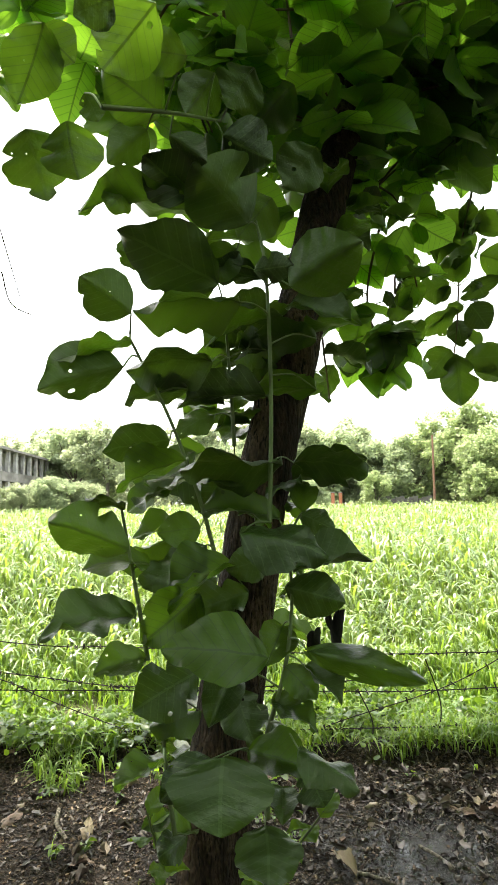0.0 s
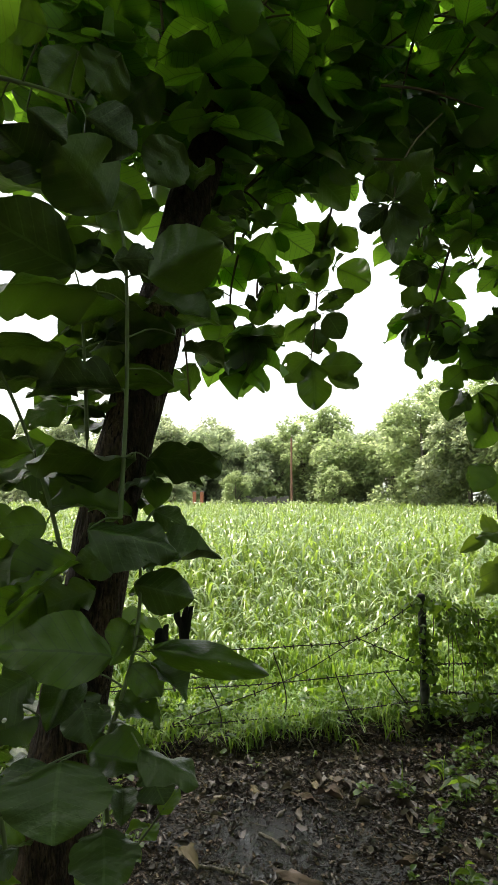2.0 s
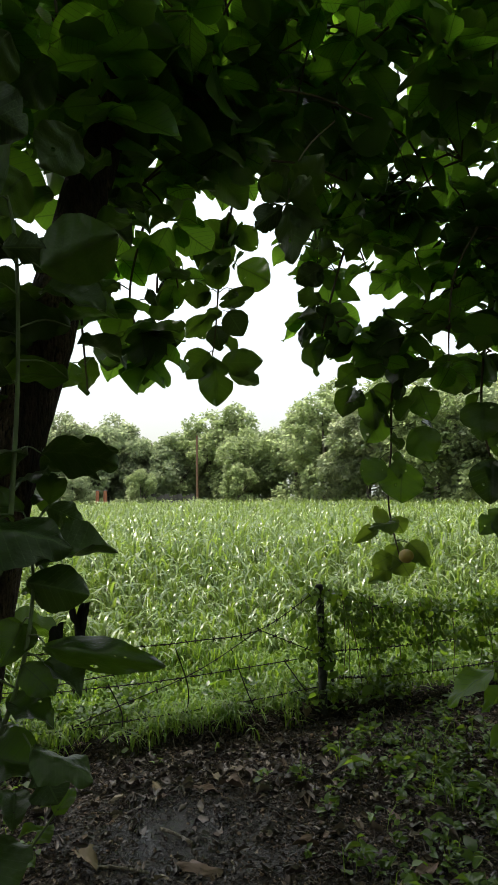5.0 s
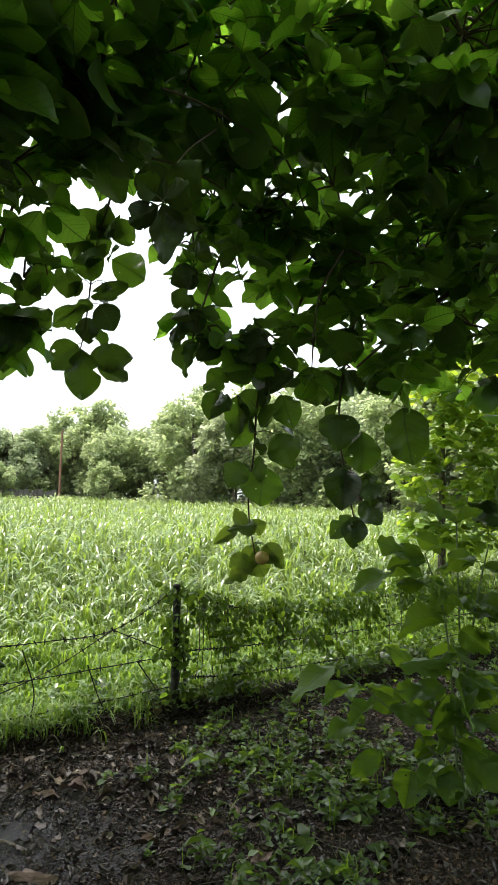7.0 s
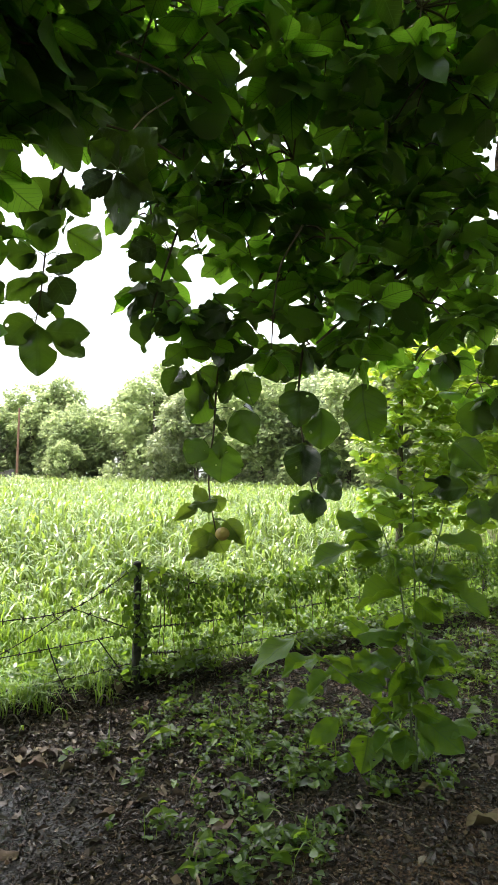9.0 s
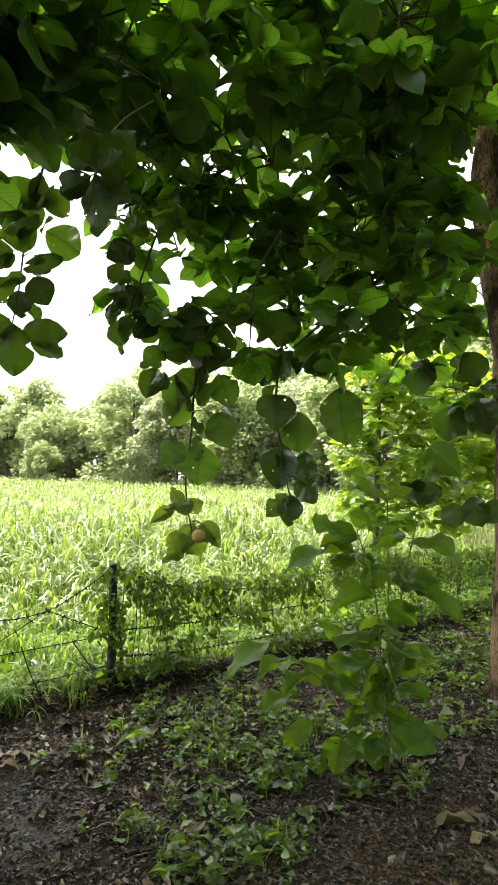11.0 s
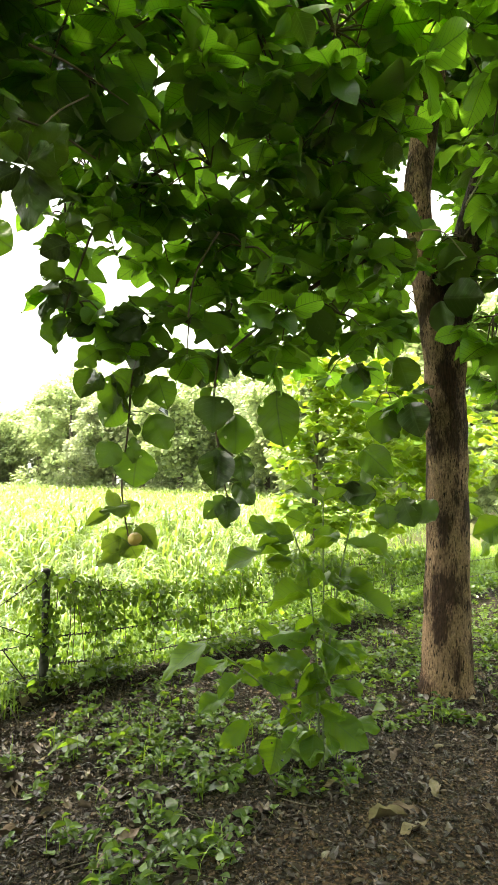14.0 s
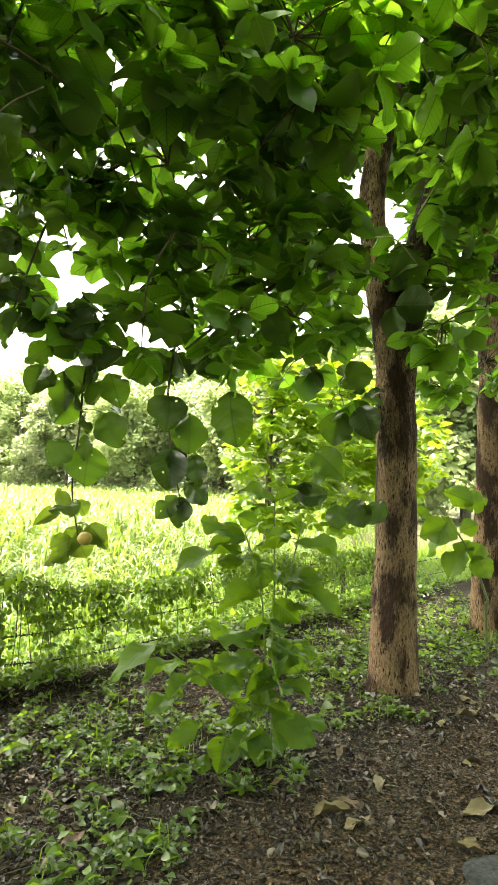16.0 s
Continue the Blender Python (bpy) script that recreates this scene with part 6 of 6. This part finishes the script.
def dead_leaves():
    """Curled dead leaves and torn halves, thickest below the bank."""
    g = np.random.default_rng(77)
    P = np.vstack([np.stack([g.normal(cx, sx, n), g.normal(cy, sy, n)], 1) for cx, cy, sx, sy, n in ((1.2, 2.55, 0.75, 0.22, 150), (2.1, 2.3, 0.7, 0.4, 110), (3.2, 0.9, 1.1, 0.5, 150), (-0.6, 2.3, 0.6, 0.3, 80), (4.7, 1.1, 0.5, 0.35, 80), (2.3, 1.4, 0.7, 0.5, 80))])
    P = P[(P[:, 1] < 2.9) & (np.hypot(P[:, 0] - 2.8, P[:, 1]) > 0.35)]
    n = len(P)
    grids = []
    for i in range(6):
        v, f, uv = leaf_grid(8, 5, (0.2, 0.5, -0.2, 0.35, 0.1, -0.4)[i], (0.3, 0.2, 0.35, -0.2, 0.4, 0.25)[i], 2.6, seed=50 + i)
        grids.append((v + g.uniform(-0.05, 0.05, v.shape) * (1, 1, 0.6), f, uv))
    L = g.uniform(0.03, 0.085, n)
    B = np.stack([P[:, 0], P[:, 1], on_ground(P[:, 0], P[:, 1]) + 0.008], 1)
    a = g.uniform(0, 6.283, n)
    A = np.stack([np.cos(a), np.sin(a), g.uniform(-0.05, 0.25, n)], 1)
    N = g.normal(size=(n, 3)) * 0.35 + (0, 0, 1)
    me = leaf_cloud("dead_leaves", B, A, unit(N), L, L * g.uniform(0.3, 0.65, n), DEAD_LEAF, grids)
    tagged(new("dead_leaves", me), "curled grey-brown dead leaves strewn below the bank", "dead leaves", kind="stuff")
    V, F, off = [], [], 0
    for x, y in np.vstack([np.stack([g.normal(1.3, 0.8, 70), g.normal(2.5, 0.3, 70)], 1), np.stack([g.normal(3.0, 1.2, 80), g.normal(1.1, 0.6, 80)], 1)]):
        if y > 2.9:
            continue
        t, h = g.uniform(0, 6.283), g.uniform(0.02, 0.09)
        d, b = np.array([math.cos(t), math.sin(t)]) * h, g.normal(0, 0.15, 2) * h
        ends = [(x - d[0], y - d[1]), (x + b[0], y + b[1]), (x + d[0], y + d[1])]
        r = g.uniform(0.0012, 0.0032)
        v, f = tube([(p, q, ground_height(p, q) + 0.006 + r, r) for p, q in ends], 5, 6, 0.1)
        V.append(v), F.append(f + off)
        off += len(v)
    tagged(new("dry_stalks", mesh_of("dry_stalks", np.vstack(V), np.vstack(F), BARK_FAR)), "thin dry stalks and twigs scattered on the soil", "dry stalks", kind="stuff")


dead_leaves()


def weeds():
    """Low broad-leaved weeds in patches."""
    P = []
    for cx, cy, sx, sy, n in (
            (2.33, 2.33, 0.16, 0.1, 34), (2.51, 2.27, 0.16, 0.12, 28), (2.52, 1.96, 0.16, 0.12, 28), (2.8, 2.01, 0.14, 0.12, 34), (3.16, 2.76, 0.25, 0.1, 20), (2.78, 2.8, 0.25, 0.1, 16),
            (2.44, 1.67, 0.1, 0.06, 22), (2.51, 1.52, 0.1, 0.05, 24), (2.34, 1.72, 0.1, 0.06, 14), (2.02, 1.49, 0.05, 0.05, 10), (1.73, 1.24, 0.06, 0.05, 14), (1.74, 1.17, 0.06, 0.04, 12),
            (2.13, 1.1, 0.1, 0.05, 16), (1.94, 1.23, 0.1, 0.05, 16), (1.97, 1.05, 0.08, 0.05, 14), (1.63, 1.58, 0.06, 0.05, 8), (1.78, 1.54, 0.12, 0.08, 8), (3.04, 1.29, 0.06, 0.05, 14),
            (2.9, 1.07, 0.07, 0.04, 14), (2.62, 1.23, 0.12, 0.04, 20), (3.76, 1.37, 0.14, 0.07, 26), (4.14, 1.15, 0.1, 0.06, 26), (3.99, 1.7, 0.1, 0.1, 18), (5.14, 2.21, 0.3, 0.14, 110),
            (6.35, 2.62, 0.4, 0.16, 80), (4.48, 1.94, 0.2, 0.12, 60), (5.85, 1.6, 0.5, 0.2, 160), (7.19, 1.93, 0.7, 0.25, 200), (7.65, 3.21, 0.7, 0.2, 140), (4.4, 2.2, 0.2, 0.12, 40),
            (2.27, 2.65, 0.1, 0.08, 12), (2.19, 2.23, 0.1, 0.08, 16), (1.64, 2.27, 0.14, 0.08, 10), (1.63, 1.94, 0.1, 0.06, 6), (2.05, 1.87, 0.1, 0.05, 10), (5.6, 2.3, 0.9, 0.45, 300),
            (7.4, 2.1, 1.2, 0.6, 400), (2.62, 2.12, 0.24, 0.2, 60), (3.0, 1.75, 0.22, 0.16, 60), (3.05, 1.5, 0.14, 0.1, 30), (-0.1, 2.6, 0.5, 0.2, 40), (0.2, 2.2, 0.25, 0.4, 30)):
        n = int(n * 0.75)
        P.append(np.stack([g3.normal(cx, sx * 1.25, n), g3.normal(cy, sy * 1.35, n)], 1))
    P = np.vstack(P)
    P = P[(P[:, 1] < 3.2) & (np.hypot(P[:, 0] - 1.05, P[:, 1] - 2.1) > 0.55)]
    k = 6
    n = len(P)
    h = g3.uniform(0.01, 0.07, n)
    z = on_ground(P[:, 0], P[:, 1])
    B = np.repeat(np.stack([P[:, 0], P[:, 1], z + h], 1), k, 0) + g3.normal(0, 0.018, (n * k, 3))
    B[:, 2] = np.maximum(B[:, 2], np.repeat(z, k) + 0.008)
    a = g3.uniform(0, 6.283, n * k)
    A = np.stack([np.cos(a), np.sin(a), g3.uniform(-0.2, 0.5, n * k)], 1)
    N = g3.normal(size=(n * k, 3)) * 0.45 + (0, 0, 1)
    L = np.repeat(g3.gamma(3.0, 0.0088, n) + 0.016, k) * g3.uniform(0.6, 1.25, n * k)
    me = leaf_cloud("ground_weeds", B, A, unit(N), L, L * g3.uniform(0.4, 0.72, n * k), WEED_LEAF, LEAF_WEED)
    tagged(new("ground_weeds", me), "patches of low green broad-leaved weeds on shaded soil", "weeds", kind="stuff")
    x, y = np.repeat(P[::7, 0], 3) + g3.normal(0, 0.03, 3 * len(P[::7])), np.repeat(P[::7, 1], 3) + g3.normal(0, 0.03, 3 * len(P[::7]))
    m = len(x)
    me = blades("grass", x, y, on_ground(x, y), g3.uniform(0.03, 0.14, m), g3.uniform(0.02, 0.12, m), g3.uniform(0.004, 0.009, m), GRASS_LEAF, g3, bend=(0.9, 1.6), segments=3)
    tagged(new("grass", me), "thin green grass blades among the weeds", "grass", kind="stuff")


weeds()

FALLEN = [leaf_grid(17, 7, fold, droop, 1.5, seed=i + 30, bites=i % 3) for i, (fold, droop) in enumerate(((0.12, 0.2), (0.3, 0.22), (0.1, -0.16), (-0.2, 0.24)))]
FALLEN_MESHES = {c: [mesh_of("fallen_leaf", v, f, mat, uv) for v, f, uv in FALLEN] for c, mat in (("y", YELLOW_LEAF), ("b", BROWN_LEAF))}
LEAF_SPOTS = {
    "y": ((3.18, 0.78, 0.14), (2.76, 0.78, 0.16), (2.75, 0.64, 0.14), (3.65, 1.01, 0.08), (2.84, 1.09, 0.13), (4.38, 0.83, 0.14), (4.52, 0.83, 0.16), (4.66, 0.91, 0.15), (3.28, 0.33, 0.20), (2.93, 0.22, 0.12),
          (3.72, 0.56, 0.11), (4.19, 0.92, 0.12), (4.50, 1.22, 0.11), (4.69, 1.17, 0.12), (-0.47, 2.26, 0.15), (1.06, 2.50, 0.13), (1.37, 2.47, 0.09), (0.66, 1.94, 0.16), (1.9, 2.28, 0.09), (1.7, 1.33, 0.13), (4.45, 0.7, 0.15)),
    "b": ((2.9, 0.76, 0.13), (3.33, 1.08, 0.12), (3.87, 1.55, 0.12), (-0.86, 2.37, 0.20), (-0.44, 1.99, 0.12), (1.41, 2.33, 0.15), (1.29, 2.36, 0.14), (1.08, 1.76, 0.20), (2.25, 2.80, 0.08), (2.18, 2.74, 0.08),
          (1.89, 1.42, 0.17), (2.01, 1.81, 0.15), (1.67, 1.78, 0.10), (1.53, 1.74, 0.11), (4.17, 1.11, 0.14), (2.4, 2.2, 0.16), (0.55, 2.5, 0.12), (-0.2, 2.4, 0.12)),
}
for colour, words in (("y", "fallen yellowed teak leaf lying on the soil"), ("b", "curled brown dead teak leaf lying on the soil")):
    for i, (x, y, size) in enumerate(LEAF_SPOTS[colour]):
        ob = new("fallen_leaf", FALLEN_MESHES[colour][i % 4])
        ob.matrix_basis = pose(x, y, ground_height(x, y) + 0.015, g3.uniform(-8, 12), g3.uniform(-12, 12), g3.uniform(0, 360)) @ Matrix.Translation((0, -size * 0.43, 0)) @ Matrix.Diagonal((size * 0.40, size * 1.05, size * 0.87, 1))
        tagged(ob, words, "fallen leaf", "fallen leaves")
curl = new("fallen_leaf", FALLEN_MESHES["y"][1])
curl.matrix_basis = pose(2.12, 2.97, 0.05, 75, 0, 20) @ Matrix.Diagonal((0.07, 0.10, 0.10, 1))
tagged(curl, "curled orange-brown leaf leaning on the bank", "fallen leaf", "fallen leaves")


def stick(points, r, label):
    x, y = points[0]
    t = thing("stick", (x, y, ground_height(x, y)), label, "stick", "fallen sticks")
    tube_part("wood", [(a, b, ground_height(a, b) + r * 0.8 + 0.004, r * (1 - 0.15 * i)) for i, (a, b) in enumerate(points)], TWIG if r < 0.006 else BARK_FAR, t, 8, 14, 0.15, 3)


stick(((0.99, 2.11), (1.04, 2.03), (1.09, 1.94)), 0.008, "broken grey stick lying on wet mud")
stick(((0.67, 1.92), (0.77, 1.87), (0.88, 1.82)), 0.008, "broken grey stick lying on wet mud")
stick(((-0.66, 2.45), (-0.62, 2.3), (-0.53, 2.16)), 0.011, "crooked brown stick lying on the soil")
stick(((1.52, 2.62), (1.62, 2.66), (1.72, 2.6)), 0.005, "thin dry twig below the grassy bank")
stick(((1.75, 1.95), (1.82, 1.9), (1.86, 1.82)), 0.006, "thin dry twig below the grassy bank")
stick(((0.75, 2.45), (0.82, 2.55), (0.8, 2.68)), 0.005, "thin dry twig below the grassy bank")
for x0, w in ((1.75, 0.16), (1.45, 0.12), (2.0, 0.10)):
    t = thing("dry_root", (x0, 2.9, 0.0), "arched pale dry root at the grassy bank", "root", "dry roots")
    tube_part("root", [(x0 - w / 2, 2.93, 0.0, 0.005), (x0, 2.88, 0.10, 0.004), (x0 + w / 2, 2.84, 0.0, 0.003)], BARK_FAR, t, 6, 14)

bm = bmesh.new()
bmesh.ops.create_icosphere(bm, subdivisions=5, radius=0.17)
for v in bm.verts:
    n = noise.noise(v.co * 6) * 0.03 + noise.noise(v.co * 17) * 0.012
    v.co += v.co.normalized() * n
    v.co.z *= 0.28
rock = part("rock", bm, STONE, None, smooth=True)
rock.matrix_basis = pose(2.80, 0.03, 0.005, 0, 0, 40) @ Matrix.Diagonal((1.25, 0.8, 1, 1))
tagged(rock, "rough dark grey rock half sunk in the soil", "rock")


# ---- far buildings ----
def box(bm, x0, x1, y0, y1, z0, z1):
    m = Matrix.Translation(((x0 + x1) / 2, (y0 + y1) / 2, (z0 + z1) / 2)) @ Matrix.Diagonal((x1 - x0, y1 - y0, z1 - z0, 1))
    bmesh.ops.create_cube(bm, size=1.0, matrix=m)


house = thing("ruined_house", (-25.1, 70.8, 0.9), "weathered grey ruined house with a flat roof and pillars", "house")
house.rotation_euler = (0, 0, radians(95))
house.scale = (2.1, 1.0, 1.0)
for name, mat, boxes in (("roof", ROOF_EDGE, ((-7, 4.6, -0.7, 6.0, 6.0, 6.25),)), ("back_wall", PLASTER, ((-7, 4.4, 5.6, 5.8, 0, 6.0), (4.15, 4.4, 1.15, 5.6, 0, 6.0), (-7, -6.8, 1.15, 5.6, 0, 6.0))),
                         ("upper_floor", ROOF_EDGE, ((-6.8, 4.15, 1.15, 5.6, 3.0, 3.2),)), ("balcony", ROOF_EDGE, ((-7, 4.4, -0.5, 0.9, 3.0, 3.2), (-7, 4.4, -0.5, -0.4, 3.2, 3.9)))):
    bm = bmesh.new()
    for b in boxes:
        box(bm, *b)
    part(name, bm, mat, house)
# front wall with real openings: bands below, between and above the windows, piers between them
bm = bmesh.new()
for z0, z1 in ((0, 0.9), (2.4, 3.9), (5.4, 6.0)):
    box(bm, -7, 4.4, 0.9, 1.15, z0, z1)
for z0, z1 in ((0.9, 2.4), (3.9, 5.4)):
    for i in range(10):
        box(bm, -7 + i * 1.22 - (0.0 if i == 0 else 0.35), min(4.4, -6.4 + i * 1.22), 0.9, 1.15, z0, z1)
part("front_wall", bm, PLASTER, house)
for i in range(10):
    bm = bmesh.new()
    box(bm, -6.9 + i * 1.22, -6.6 + i * 1.22, -0.45, -0.15, 0, 6.0)
    part("pillar", bm, PLASTER, house)
wall = thing("boundary_wall", (14.0, 56.3, 0.3), "low dark weathered boundary wall at the field edge", "wall")
for x in range(12):
    bm = bmesh.new()
    box(bm, -2.4 + x * 0.42, -2.0 + x * 0.42, -0.1, 0.1, 0, 1.35 + 0.12 * (x % 3))
    part("panel", bm, OLD_WALL, wall)
for x in (7.6, 8.3):
    p = thing("brick_pillar", (x, 56.8, 0.3), "short red brick gate pillar at the field edge", "pillar", "gate pillars")
    bm = bmesh.new()
    box(bm, -0.14, 0.14, -0.14, 0.14, 0, 1.95)
    part("shaft", bm, RED_BRICK, p)
    bm = bmesh.new()
    box(bm, -0.18, 0.18, -0.18, 0.18, 1.95, 2.05)
    part("cap", bm, ROOF_EDGE, p)
